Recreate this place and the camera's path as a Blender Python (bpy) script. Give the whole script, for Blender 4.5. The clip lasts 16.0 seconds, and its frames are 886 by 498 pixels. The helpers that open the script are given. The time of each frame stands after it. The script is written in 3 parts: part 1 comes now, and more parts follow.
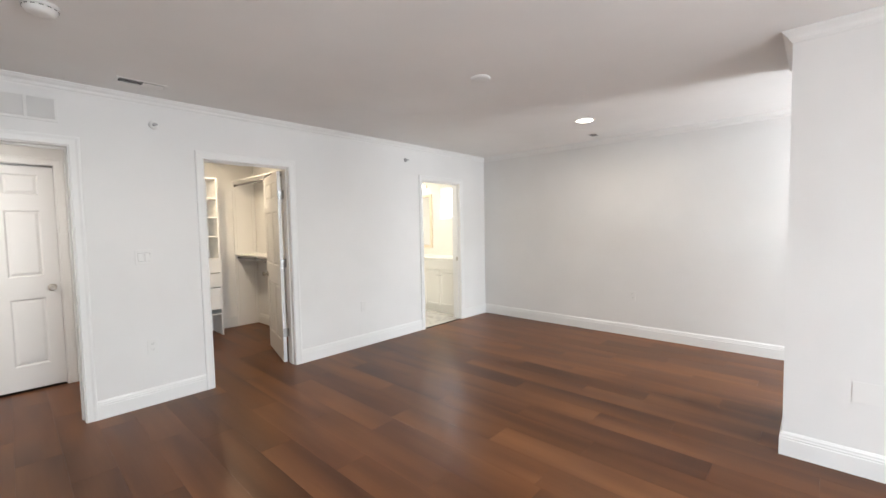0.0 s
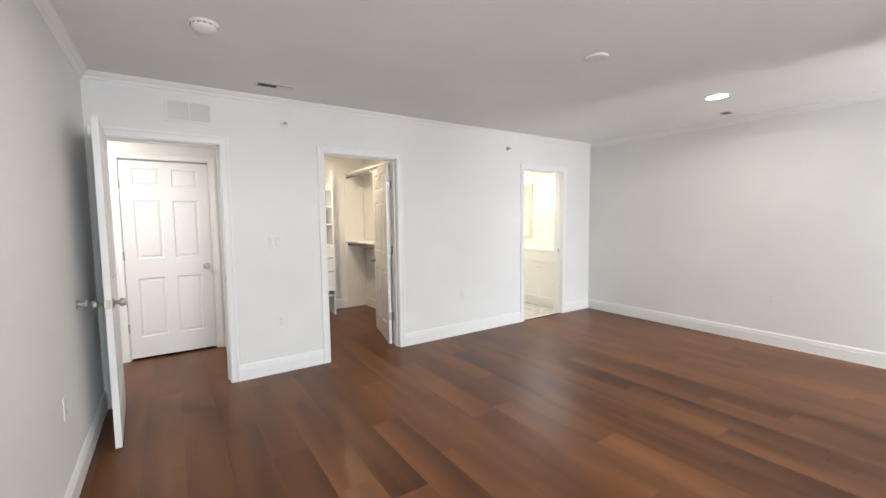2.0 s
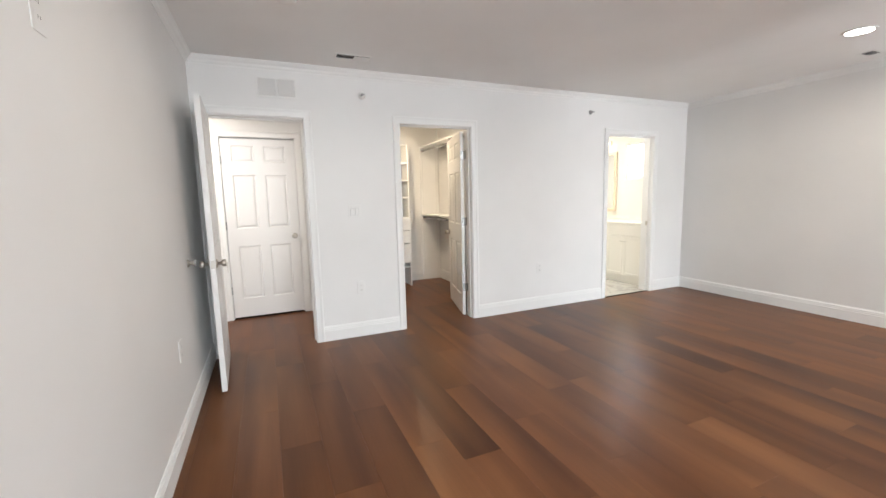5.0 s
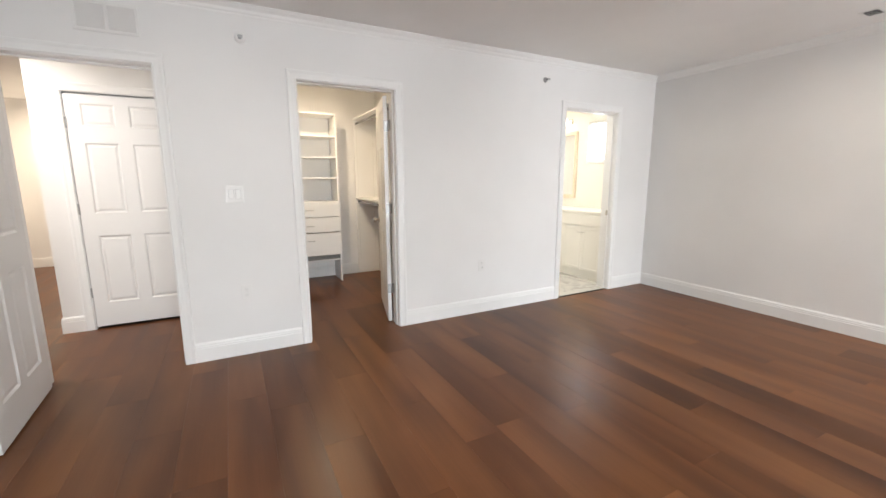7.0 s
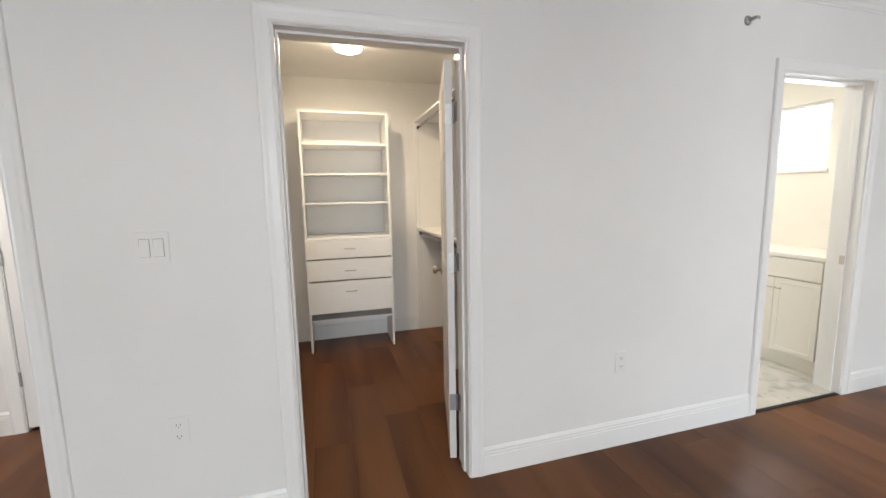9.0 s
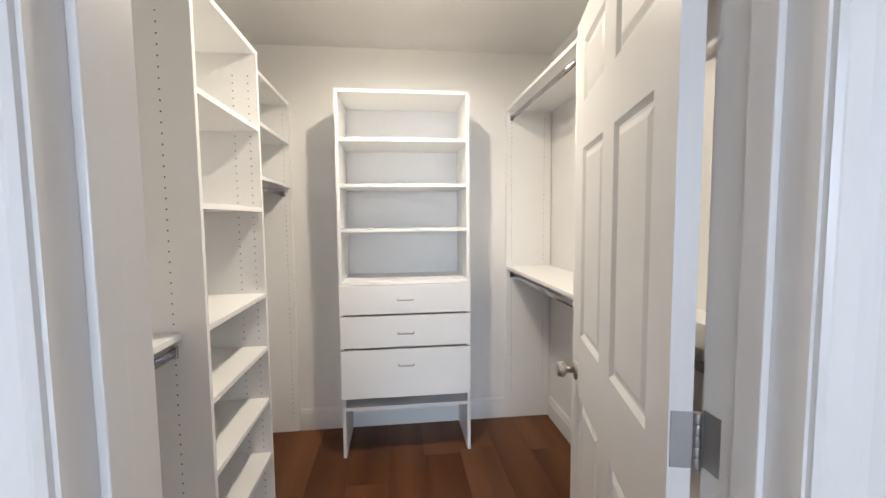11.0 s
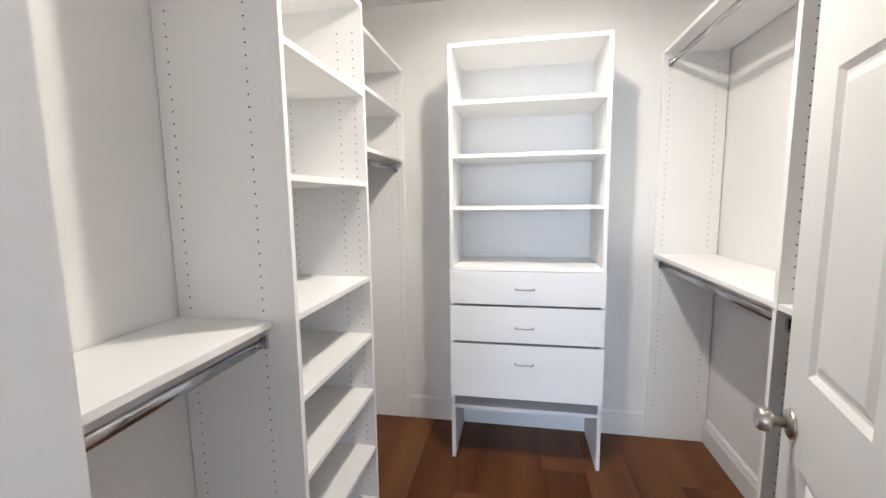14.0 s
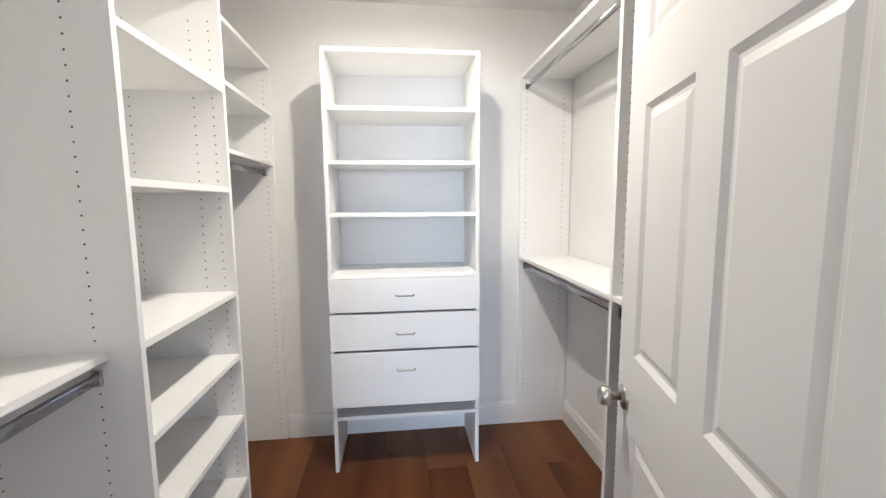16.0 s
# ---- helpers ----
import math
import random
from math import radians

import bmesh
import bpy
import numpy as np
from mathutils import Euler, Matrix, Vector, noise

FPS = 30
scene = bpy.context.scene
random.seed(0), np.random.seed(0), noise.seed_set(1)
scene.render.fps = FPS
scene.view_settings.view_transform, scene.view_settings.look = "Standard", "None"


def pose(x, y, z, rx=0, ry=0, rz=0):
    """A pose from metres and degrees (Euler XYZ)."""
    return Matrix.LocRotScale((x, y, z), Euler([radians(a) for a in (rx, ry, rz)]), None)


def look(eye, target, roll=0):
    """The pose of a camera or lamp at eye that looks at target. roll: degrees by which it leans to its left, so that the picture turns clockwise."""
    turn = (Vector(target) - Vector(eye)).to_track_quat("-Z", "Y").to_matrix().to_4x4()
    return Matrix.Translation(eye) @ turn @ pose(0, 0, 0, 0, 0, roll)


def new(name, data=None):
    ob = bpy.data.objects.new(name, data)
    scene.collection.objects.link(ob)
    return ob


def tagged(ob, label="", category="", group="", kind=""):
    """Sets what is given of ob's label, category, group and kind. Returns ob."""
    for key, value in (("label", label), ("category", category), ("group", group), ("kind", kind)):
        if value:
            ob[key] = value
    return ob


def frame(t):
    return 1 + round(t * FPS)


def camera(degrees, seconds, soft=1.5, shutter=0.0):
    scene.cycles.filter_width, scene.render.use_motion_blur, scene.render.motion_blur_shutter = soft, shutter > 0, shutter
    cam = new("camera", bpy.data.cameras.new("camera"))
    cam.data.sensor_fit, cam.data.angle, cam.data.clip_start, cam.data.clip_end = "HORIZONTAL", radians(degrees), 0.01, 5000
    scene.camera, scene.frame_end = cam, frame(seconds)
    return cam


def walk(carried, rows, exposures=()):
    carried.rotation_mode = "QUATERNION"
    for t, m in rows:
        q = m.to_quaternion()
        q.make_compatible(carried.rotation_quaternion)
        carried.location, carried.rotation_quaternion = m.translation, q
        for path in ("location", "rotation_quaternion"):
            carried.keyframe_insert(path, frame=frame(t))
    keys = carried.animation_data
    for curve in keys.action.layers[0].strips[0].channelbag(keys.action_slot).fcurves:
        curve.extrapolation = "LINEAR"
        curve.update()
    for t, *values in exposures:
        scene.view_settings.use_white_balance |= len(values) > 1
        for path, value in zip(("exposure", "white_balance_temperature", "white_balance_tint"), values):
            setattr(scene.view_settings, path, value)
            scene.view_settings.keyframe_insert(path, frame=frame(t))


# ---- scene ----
cam = camera(95.1, 16.0)
PATH = [
    (0, (0.031, 0.053, 1.433), (-1.328, 1.516, 1.321), -1.1),
    (0.5, (0.012, 0.047, 1.431), (-1.422, 1.436, 1.313), -1.0),
    (1, (-0.01, 0.03, 1.435), (-1.517, 1.338, 1.304), -0.9),
    (1.5, (-0.027, 0.016, 1.428), (-1.603, 1.239, 1.288), -0.9),
    (2, (-0.048, 0.007, 1.429), (-1.702, 1.12, 1.277), -0.7),
    (2.5, (-0.064, -0.01, 1.429), (-1.782, 1.002, 1.267), -0.7),
    (3, (-0.074, -0.031, 1.422), (-1.852, 0.867, 1.25), -0.7),
    (3.5, (-0.078, -0.036, 1.425), (-1.904, 0.757, 1.236), -0.7),
    (6, (-0.123, 0.246, 1.295), (-1.905, 1.093, 0.964), -1.1),
    (6.5, (-0.361, 0.452, 1.329), (-2.09, 1.393, 0.972), -0.5),
    (7, (-0.65, 0.773, 1.331), (-2.398, 1.685, 0.992), -0.2),
    (7.5, (-0.974, 1.008, 1.37), (-2.773, 1.82, 1.051), -0.3),
    (8, (-1.403, 1.168, 1.381), (-3.234, 1.914, 1.085), -0.3),
    (8.5, (-1.774, 1.303, 1.376), (-3.647, 1.94, 1.088), -0.7),
    (9, (-2.227, 1.429, 1.404), (-4.13, 1.988, 1.144), -1.0),
    (11.5, (-3.769, 1.602, 1.422), (-5.763, 1.674, 1.278), -0.5),
    (12, (-3.884, 1.606, 1.435), (-5.875, 1.499, 1.282), -0.6),
    (12.5, (-3.931, 1.617, 1.427), (-5.909, 1.377, 1.258), -0.7),
    (13, (-3.934, 1.605, 1.418), (-5.892, 1.25, 1.22), -0.8),
    (13.5, (-3.923, 1.601, 1.405), (-5.87, 1.205, 1.177), -0.9),
    (14, (-3.914, 1.602, 1.398), (-5.867, 1.244, 1.156), -0.8),
    (14.5, (-3.913, 1.612, 1.4), (-5.879, 1.342, 1.158), -0.6),
    (15, (-3.913, 1.615, 1.407), (-5.895, 1.48, 1.172), -0.4),
    (15.5, (-3.913, 1.613, 1.409), (-5.9, 1.624, 1.182), -0.4),
    (16, (-3.911, 1.61, 1.41), (-5.885, 1.833, 1.185), -0.4),
]
EXPOSURES = [(0, -0.12, 6350, 7), (2, -0.01, 6300, 6.5), (3.5, 0.02, 6300, 6.5), (7, -0.04, 6450, 8), (8, -0.12, 6350, 7), (9, -0.26, 6300, 7), (11.5, 0.14, 5300, 7.5), (12.5, 0.25, 5150, 7.5), (16, 0.29, 5150, 7.5)]
walk(cam, [(t, look(eye, target, roll)) for t, eye, target, roll in PATH], EXPOSURES)

# ---- plan, in metres ----
XW, WT = -3.99, 0.15          # face of the west wall, its thickness
XI = XW - WT                  # its face towards closet, hall and bath
YS, YN = -0.472, 5.39         # south and north walls of the bedroom
XE = 3.2                      # east wall, behind the camera
CZ = 2.52                     # ceiling
HALL = (-0.385, 0.388, 2.066)     # openings: y0, y1, head
CLOS = (1.284, 2.063, 2.066)
BATH = (3.99, 4.77, 2.066)
CX, CY0, CY1 = -6.33, 0.639, 2.67  # closet: back wall, side walls
HX = -5.21                    # hall wall with the second door

# ---- world and large lights ----
world = bpy.data.worlds.new("sky")
scene.world = world
world.use_nodes = True
wn = world.node_tree
sky = wn.nodes.new("ShaderNodeTexSky")
sky.sky_type, sky.sun_disc = "NISHITA", False
sky.sun_elevation, sky.sun_rotation = radians(42), radians(75)
wn.links.new(sky.outputs[0], wn.nodes["Background"].inputs[0])
wn.nodes["Background"].inputs[1].default_value = 0.12


def sun_lamp():
    d = bpy.data.lights.new("sun", "SUN")
    d.energy, d.angle, d.color = 1.2, radians(12), (1.0, 0.96, 0.9)
    ob = new("sun", d)
    ob.matrix_world = look((0, 0, 0), (-math.sin(radians(75)), -math.cos(radians(75)), -math.tan(radians(42))))


sun_lamp()


def area_lamp(name, m, w, h, watts, colour, spread=180):
    d = bpy.data.lights.new(name, "AREA")
    d.shape, d.size, d.size_y, d.energy, d.color, d.spread = "RECTANGLE", w, h, watts, colour, radians(spread)
    ob = new(name, d)
    ob.matrix_world = m
    return ob


def disc_lamp(name, x, y, z, r, watts, colour, spread=170):
    d = bpy.data.lights.new(name, "AREA")
    d.shape, d.size, d.energy, d.color, d.spread = "DISK", 2 * r, watts, colour, radians(spread)
    ob = new(name, d)
    ob.matrix_world = pose(x, y, z)
    return ob


DAY, WARM, SOFT = (0.9, 0.95, 1.0), (1.0, 0.76, 0.5), (1.0, 0.87, 0.72)
WIN_MAIN, WIN_ALC, WIN_BATH = (-0.3, 2.5, 0.75, 2.15), (4.15, 5.1, 0.75, 2.15), (-4.99, -4.56, 1.57, 2.12)
DOWNLIGHTS = [(-1.81, 4.265), (-1.9, 0.83)]
WY = (WIN_MAIN[0] + WIN_MAIN[1]) / 2
area_lamp("window_light_sky", look((XE + 0.1, WY, 1.7), (XE - 1, WY, 0.9)), 2.2, 0.9, 122, DAY, 110)
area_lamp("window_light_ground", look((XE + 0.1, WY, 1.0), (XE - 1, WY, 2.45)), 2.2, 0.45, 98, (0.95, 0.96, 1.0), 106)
area_lamp("window_light_alcove", look((XE + 0.1, 4.6, 1.7), (XE - 1, 4.6, 0.75)), 0.9, 0.7, 105, DAY, 108)
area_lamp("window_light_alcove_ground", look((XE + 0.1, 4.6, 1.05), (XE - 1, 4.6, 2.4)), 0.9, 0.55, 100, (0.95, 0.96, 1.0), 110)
area_lamp("window_light_bath", look((-4.775, YN + 0.13, 1.85), (-4.775, YN - 1, 1.85)), 0.42, 0.54, 17, DAY)
for dx, dy in DOWNLIGHTS:
    disc_lamp("downlight_lamp", dx, dy, CZ - 0.016, 0.07, 11, SOFT, 170)
disc_lamp("closet_lamp", -5.32, 1.66, CZ - 0.102, 0.028, 18.5, (1.0, 0.78, 0.54), 178)
# two unseen lights without fixtures, added to brighten the hall
disc_lamp("hall_fill", -4.55, -0.95, CZ - 0.06, 0.2, 30, (1.0, 0.9, 0.82))
disc_lamp("hall_fill_far", -8.4, -1.1, CZ - 0.06, 0.12, 42, (1.0, 0.8, 0.6))
# added overhead fill for the bathroom; no such fixture is built
disc_lamp("bath_fill", -5.0, 4.3, CZ - 0.03, 0.12, 28, (1.0, 0.93, 0.84))
area_lamp("vanity_lamp", look((-5.45, YN - 0.16, 2.17), (-5.45, YN - 0.6, 1.7)), 0.4, 0.06, 4, WARM)


# ---- materials ----
def material(name, base=(0.8, 0.8, 0.8), rough=0.5, metal=0.0):
    m = bpy.data.materials.new(name)
    m.use_nodes = True
    b = m.node_tree.nodes["Principled BSDF"]
    b.inputs["Base Color"].default_value = (*base, 1)
    b.inputs["Roughness"].default_value = rough
    b.inputs["Metallic"].default_value = metal
    return m, m.node_tree, b


def node(tree, kind, **values):
    n = tree.nodes.new(kind)
    for k, v in values.items():
        n.inputs[k].default_value = v
    return n


def ramp(tree, source, stops):
    n = tree.nodes.new("ShaderNodeValToRGB")
    while len(n.color_ramp.elements) < len(stops):
        n.color_ramp.elements.new(0.5)
    for e, (p, c) in zip(n.color_ramp.elements, stops):
        e.position, e.color = p, (*c, 1)
    tree.links.new(source, n.inputs[0])
    return n


def paint(name, base, rough, grain=180.0, depth=0.04, vary=0.03):
    """Rolled or sprayed paint: fine stipple, and faint broad unevenness of tone and gloss."""
    m, t, b = material(name, base, rough)
    co = t.nodes.new("ShaderNodeTexCoord")
    fine = node(t, "ShaderNodeTexNoise", Scale=grain, Detail=3.0)
    broad = node(t, "ShaderNodeTexNoise", Scale=1.3, Detail=4.0)
    for n in (fine, broad):
        t.links.new(co.outputs["Object"], n.inputs["Vector"])
    lo = tuple(c * (1 - vary) for c in base)
    hi = tuple(min(1, c * (1 + vary)) for c in base)
    col = ramp(t, broad.outputs[0], [(0.3, lo), (0.7, hi)])
    t.links.new(col.outputs[0], b.inputs["Base Color"])
    rg = node(t, "ShaderNodeMapRange")
    rg.inputs["To Min"].default_value, rg.inputs["To Max"].default_value = rough - 0.06, rough + 0.06
    t.links.new(broad.outputs[0], rg.inputs["Value"])
    t.links.new(rg.outputs[0], b.inputs["Roughness"])
    bump = node(t, "ShaderNodeBump", Strength=depth, Distance=0.002)
    t.links.new(fine.outputs[0], bump.inputs["Height"])
    t.links.new(bump.outputs[0], b.inputs["Normal"])
    return m


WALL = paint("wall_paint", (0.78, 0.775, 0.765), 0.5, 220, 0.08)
# lightened copy of the wall paint, to lift bounced light inside the closet
WALL_LIT = paint("wall_paint_lightened", (0.85, 0.845, 0.835), 0.5, 220, 0.08)
CEIL = paint("ceiling_paint", (0.85, 0.845, 0.835), 0.75, 160, 0.1)
TRIM = paint("trim_paint", (0.82, 0.82, 0.81), 0.34, 60, 0.02, 0.015)
DOORW = paint("door_paint", (0.75, 0.745, 0.735), 0.36, 90, 0.04, 0.02)
MELA = paint("white_melamine", (0.885, 0.885, 0.88), 0.42, 320, 0.05, 0.012)
PLASTIC = paint("white_plastic", (0.78, 0.775, 0.76), 0.32, 40, 0.01, 0.01)
BATHW = paint("bath_paint", (0.81, 0.78, 0.71), 0.5, 200, 0.06)
GILT = paint("antique_cream_gilt", (0.7, 0.59, 0.45), 0.42, 45, 0.12, 0.12)
CREAM = paint("vanity_paint", (0.80, 0.78, 0.72), 0.35, 60, 0.02, 0.015)


def metal(name, base, rough, brushed=0.0):
    m, t, b = material(name, base, rough, 1.0)
    co = t.nodes.new("ShaderNodeTexCoord")
    n = node(t, "ShaderNodeTexNoise", Scale=90.0, Detail=3.0)
    t.links.new(co.outputs["Object"], n.inputs["Vector"])
    rg = node(t, "ShaderNodeMapRange")
    rg.inputs["To Min"].default_value, rg.inputs["To Max"].default_value = max(0.02, rough - 0.05), rough + 0.08 + brushed
    t.links.new(n.outputs[0], rg.inputs["Value"])
    t.links.new(rg.outputs[0], b.inputs["Roughness"])
    return m


CHROME = metal("chrome", (0.5, 0.5, 0.52), 0.08)
NICKEL = metal("satin_nickel", (0.52, 0.49, 0.45), 0.26, 0.08)
PULL = metal("drawer_pull_steel", (0.36, 0.355, 0.35), 0.26, 0.08)
STEEL = metal("hinge_steel", (0.42, 0.42, 0.42), 0.38, 0.1)
DARK, _, _ = material("dark_gap", (0.012, 0.011, 0.01), 0.8)
GREYV, _, _ = material("vent_shadow_grey", (0.16, 0.155, 0.15), 0.7)
RUBBER, _, _ = material("grey_rubber", (0.3, 0.3, 0.3), 0.7)


def wood_floor(name):
    m, t, b = material(name, (0.14, 0.07, 0.035), 0.36)
    b.inputs["Specular IOR Level"].default_value = 0.22
    co = t.nodes.new("ShaderNodeTexCoord")
    info = t.nodes.new("ShaderNodeObjectInfo")
    shift = t.nodes.new("ShaderNodeVectorMath")
    shift.operation = "MULTIPLY_ADD"
    shift.inputs[1].default_value = (37.0, 11.0, 5.0)
    t.links.new(info.outputs["Random"], shift.inputs[0])
    t.links.new(co.outputs["Object"], shift.inputs[2])

    def stretched(scale, detail, squash):
        mp = node(t, "ShaderNodeMapping", Scale=squash)
        t.links.new(shift.outputs[0], mp.inputs["Vector"])
        n = node(t, "ShaderNodeTexNoise", Scale=scale, Detail=detail)
        t.links.new(mp.outputs[0], n.inputs["Vector"])
        return n

    streak = stretched(2.6, 1.5, (0.26, 2.2, 1.0))
    grain = stretched(26.0, 4.0, (0.12, 5.0, 1.0))
    cloud = stretched(1.3, 2.0, (0.6, 1.5, 1.0))
    plank = ramp(t, info.outputs["Color"], [(0.0, (0.072, 0.0256, 0.009)), (0.3, (0.112, 0.042, 0.0154)), (0.7, (0.138, 0.0535, 0.0202)), (1.0, (0.174, 0.071, 0.028))])

    def mixed(a, c, mode, fac):
        mx = t.nodes.new("ShaderNodeMix")
        mx.data_type, mx.blend_type = "RGBA", mode
        mx.inputs[0].default_value = fac
        t.links.new(a, mx.inputs[6])
        t.links.new(c, mx.inputs[7])
        return mx.outputs[2]

    s = ramp(t, streak.outputs[0], [(0.28, (0.58, 0.52, 0.51)), (0.5, (0.96, 0.95, 0.93)), (0.74, (1.32, 1.4, 1.38))])
    g = ramp(t, grain.outputs[0], [(0.35, (0.78, 0.76, 0.74)), (0.6, (1.05, 1.05, 1.05))])
    c = ramp(t, cloud.outputs[0], [(0.3, (0.8, 0.77, 0.75)), (0.7, (1.2, 1.23, 1.22))])
    col = mixed(mixed(mixed(plank.outputs[0], s.outputs[0], "MULTIPLY", 1.0), g.outputs[0], "MULTIPLY", 0.25), c.outputs[0], "MULTIPLY", 1.0)
    t.links.new(col, b.inputs["Base Color"])
    rg = node(t, "ShaderNodeMapRange")
    rg.inputs["To Min"].default_value, rg.inputs["To Max"].default_value = 0.28, 0.4
    t.links.new(streak.outputs[0], rg.inputs["Value"])
    t.links.new(rg.outputs[0], b.inputs["Roughness"])
    bump = node(t, "ShaderNodeBump", Strength=0.12, Distance=0.001)
    t.links.new(grain.outputs[0], bump.inputs["Height"])
    t.links.new(bump.outputs[0], b.inputs["Normal"])
    return m


WOOD = wood_floor("brown_wood_plank")


def stone_tile(name):
    m, t, b = material(name, (0.5, 0.48, 0.45), 0.25)
    co = t.nodes.new("ShaderNodeTexCoord")
    info = t.nodes.new("ShaderNodeObjectInfo")
    shift = t.nodes.new("ShaderNodeVectorMath")
    shift.operation = "MULTIPLY_ADD"
    shift.inputs[1].default_value = (17.0, 9.0, 3.0)
    t.links.new(info.outputs["Random"], shift.inputs[0])
    t.links.new(co.outputs["Object"], shift.inputs[2])
    n = node(t, "ShaderNodeTexNoise", Scale=4.0, Detail=7.0, Distortion=1.6)
    t.links.new(shift.outputs[0], n.inputs["Vector"])
    col = ramp(t, n.outputs[0], [(0.35, (0.43, 0.42, 0.39)), (0.5, (0.57, 0.55, 0.51)), (0.7, (0.64, 0.61, 0.56))])
    t.links.new(col.outputs[0], b.inputs["Base Color"])
    return m


TILE = stone_tile("grey_veined_tile")
MIRROR, _, _ = material("mirror_glass", (0.9, 0.9, 0.9), 0.02, 1.0)
GLASS, _gt, _gb = material("window_glass", (1, 1, 1), 0.02)
_gb.inputs["Transmission Weight"].default_value = 1.0
_gb.inputs["IOR"].default_value = 1.45


def glow(name, colour, strength):
    m, t, b = material(name, (0.9, 0.9, 0.88), 0.4)
    b.inputs["Emission Color"].default_value = (*colour, 1)
    b.inputs["Emission Strength"].default_value = strength
    return m


LAMP = glow("lit_diffuser", (1.0, 0.93, 0.83), 14.0)
LAMPC = glow("lit_closet_diffuser", (1.0, 0.78, 0.54), 30.0)
LAMPW = glow("lit_warm_glass", (1.0, 0.84, 0.62), 9.0)


# ---- building helpers ----
def link(name, bm, mat):
    me = bpy.data.meshes.new(name)
    bmesh.ops.recalc_face_normals(bm, faces=bm.faces)
    bm.to_mesh(me)
    bm.free()
    me.materials.append(mat)
    return new(name, me)


def part(name, bm, mat, parent, label=""):
    ob = link(name, bm, mat)
    ob.parent = parent
    return tagged(ob, label)


def box(bm, x0, x1, y0, y1, z0, z1, bevel=0.0):
    lo, hi = (min(x0, x1), min(y0, y1), min(z0, z1)), (max(x0, x1), max(y0, y1), max(z0, z1))
    made = bmesh.ops.create_cube(bm, size=1.0, matrix=Matrix.LocRotScale([(a + b) / 2 for a, b in zip(lo, hi)], None, [b - a for a, b in zip(lo, hi)]))
    if bevel:
        edges = list({e for v in made["verts"] for e in v.link_edges})
        bmesh.ops.bevel(bm, geom=edges, offset=bevel, segments=2, affect="EDGES", profile=0.6)
    return bm


def boxes(*rows, bevel=0.0):
    bm = bmesh.new()
    for r in rows:
        box(bm, *r, bevel=bevel)
    return bm


def lathe(bm, profile, m=Matrix(), steps=24):
    """Turns (radius, height) pairs about the local z axis."""
    rings = []
    for r, h in profile:
        rings.append([bm.verts.new(m @ Vector((r * math.cos(2 * math.pi * k / steps), r * math.sin(2 * math.pi * k / steps), h))) for k in range(steps)])
    for a, b in zip(rings, rings[1:]):
        for k in range(steps):
            f = bm.faces.new((a[k], a[(k + 1) % steps], b[(k + 1) % steps], b[k]))
            f.smooth = True
    for r in (rings[0], rings[-1]):
        bm.faces.new(r)
    return bm


def tube(bm, points, r, steps=10):
    rings = []
    n = len(points)
    for i, p in enumerate(points):
        a, b = Vector(points[max(0, i - 1)]), Vector(points[min(n - 1, i + 1)])
        d = (b - a).normalized()
        u = d.orthogonal().normalized() if abs(d.z) > 0.9 else d.cross(Vector((0, 0, 1))).normalized()
        w = d.cross(u)
        rings.append([bm.verts.new(Vector(p) + r * (u * math.cos(2 * math.pi * k / steps) + w * math.sin(2 * math.pi * k / steps))) for k in range(steps)])
    for a, b in zip(rings, rings[1:]):
        for k in range(steps):
            f = bm.faces.new((a[k], a[(k + 1) % steps], b[(k + 1) % steps], b[k]))
            f.smooth = True
    bm.faces.new(rings[0])
    bm.faces.new(rings[-1])
    return bm


def sweep(path, profile):
    """Sweeps (offset, height) pairs along a plan path; the offset goes to the left of the way, mitred at corners."""
    bm = bmesh.new()
    pts = [Vector(p) for p in path]
    rows = []
    for i, p in enumerate(pts):
        before = (p - pts[i - 1]).normalized() if i else None
        after = (pts[i + 1] - p).normalized() if i + 1 < len(pts) else None
        a, b = before or after, after or before
        na, nb = Vector((-a.y, a.x)), Vector((-b.y, b.x))
        mid = (na + nb).normalized()
        mid = mid / max(0.2, mid.dot(na))
        rows.append([bm.verts.new((p.x + mid.x * o, p.y + mid.y * o, z)) for o, z in profile])
    for a, b in zip(rows, rows[1:]):
        for k in range(len(profile)):
            j = (k + 1) % len(profile)
            bm.faces.new((a[k], a[j], b[j], b[k]))
    bm.faces.new(rows[0])
    bm.faces.new(rows[-1])
    return bm


BASE = [(0, 0), (0.014, 0), (0.014, 0.1), (0.011, 0.106), (0.0135, 0.113), (0.0105, 0.122), (0.011, 0.131), (0.006, 0.14), (0.004, 0.145), (0, 0.145)]
CROWN = [(0, CZ - 0.066), (0.006, CZ - 0.066), (0.008, CZ - 0.058), (0.016, CZ - 0.05), (0.022, CZ - 0.034), (0.036, CZ - 0.02), (0.042, CZ - 0.01), (0.049, CZ - 0.006), (0.049, CZ), (0, CZ)]
CASE = [(0.005, 0), (0.005, 0.009), (0.012, 0.013), (0.018, 0.011), (0.045, 0.013), (0.058, 0.017), (0.068, 0.017), (0.072, 0.013), (0.072, 0)]


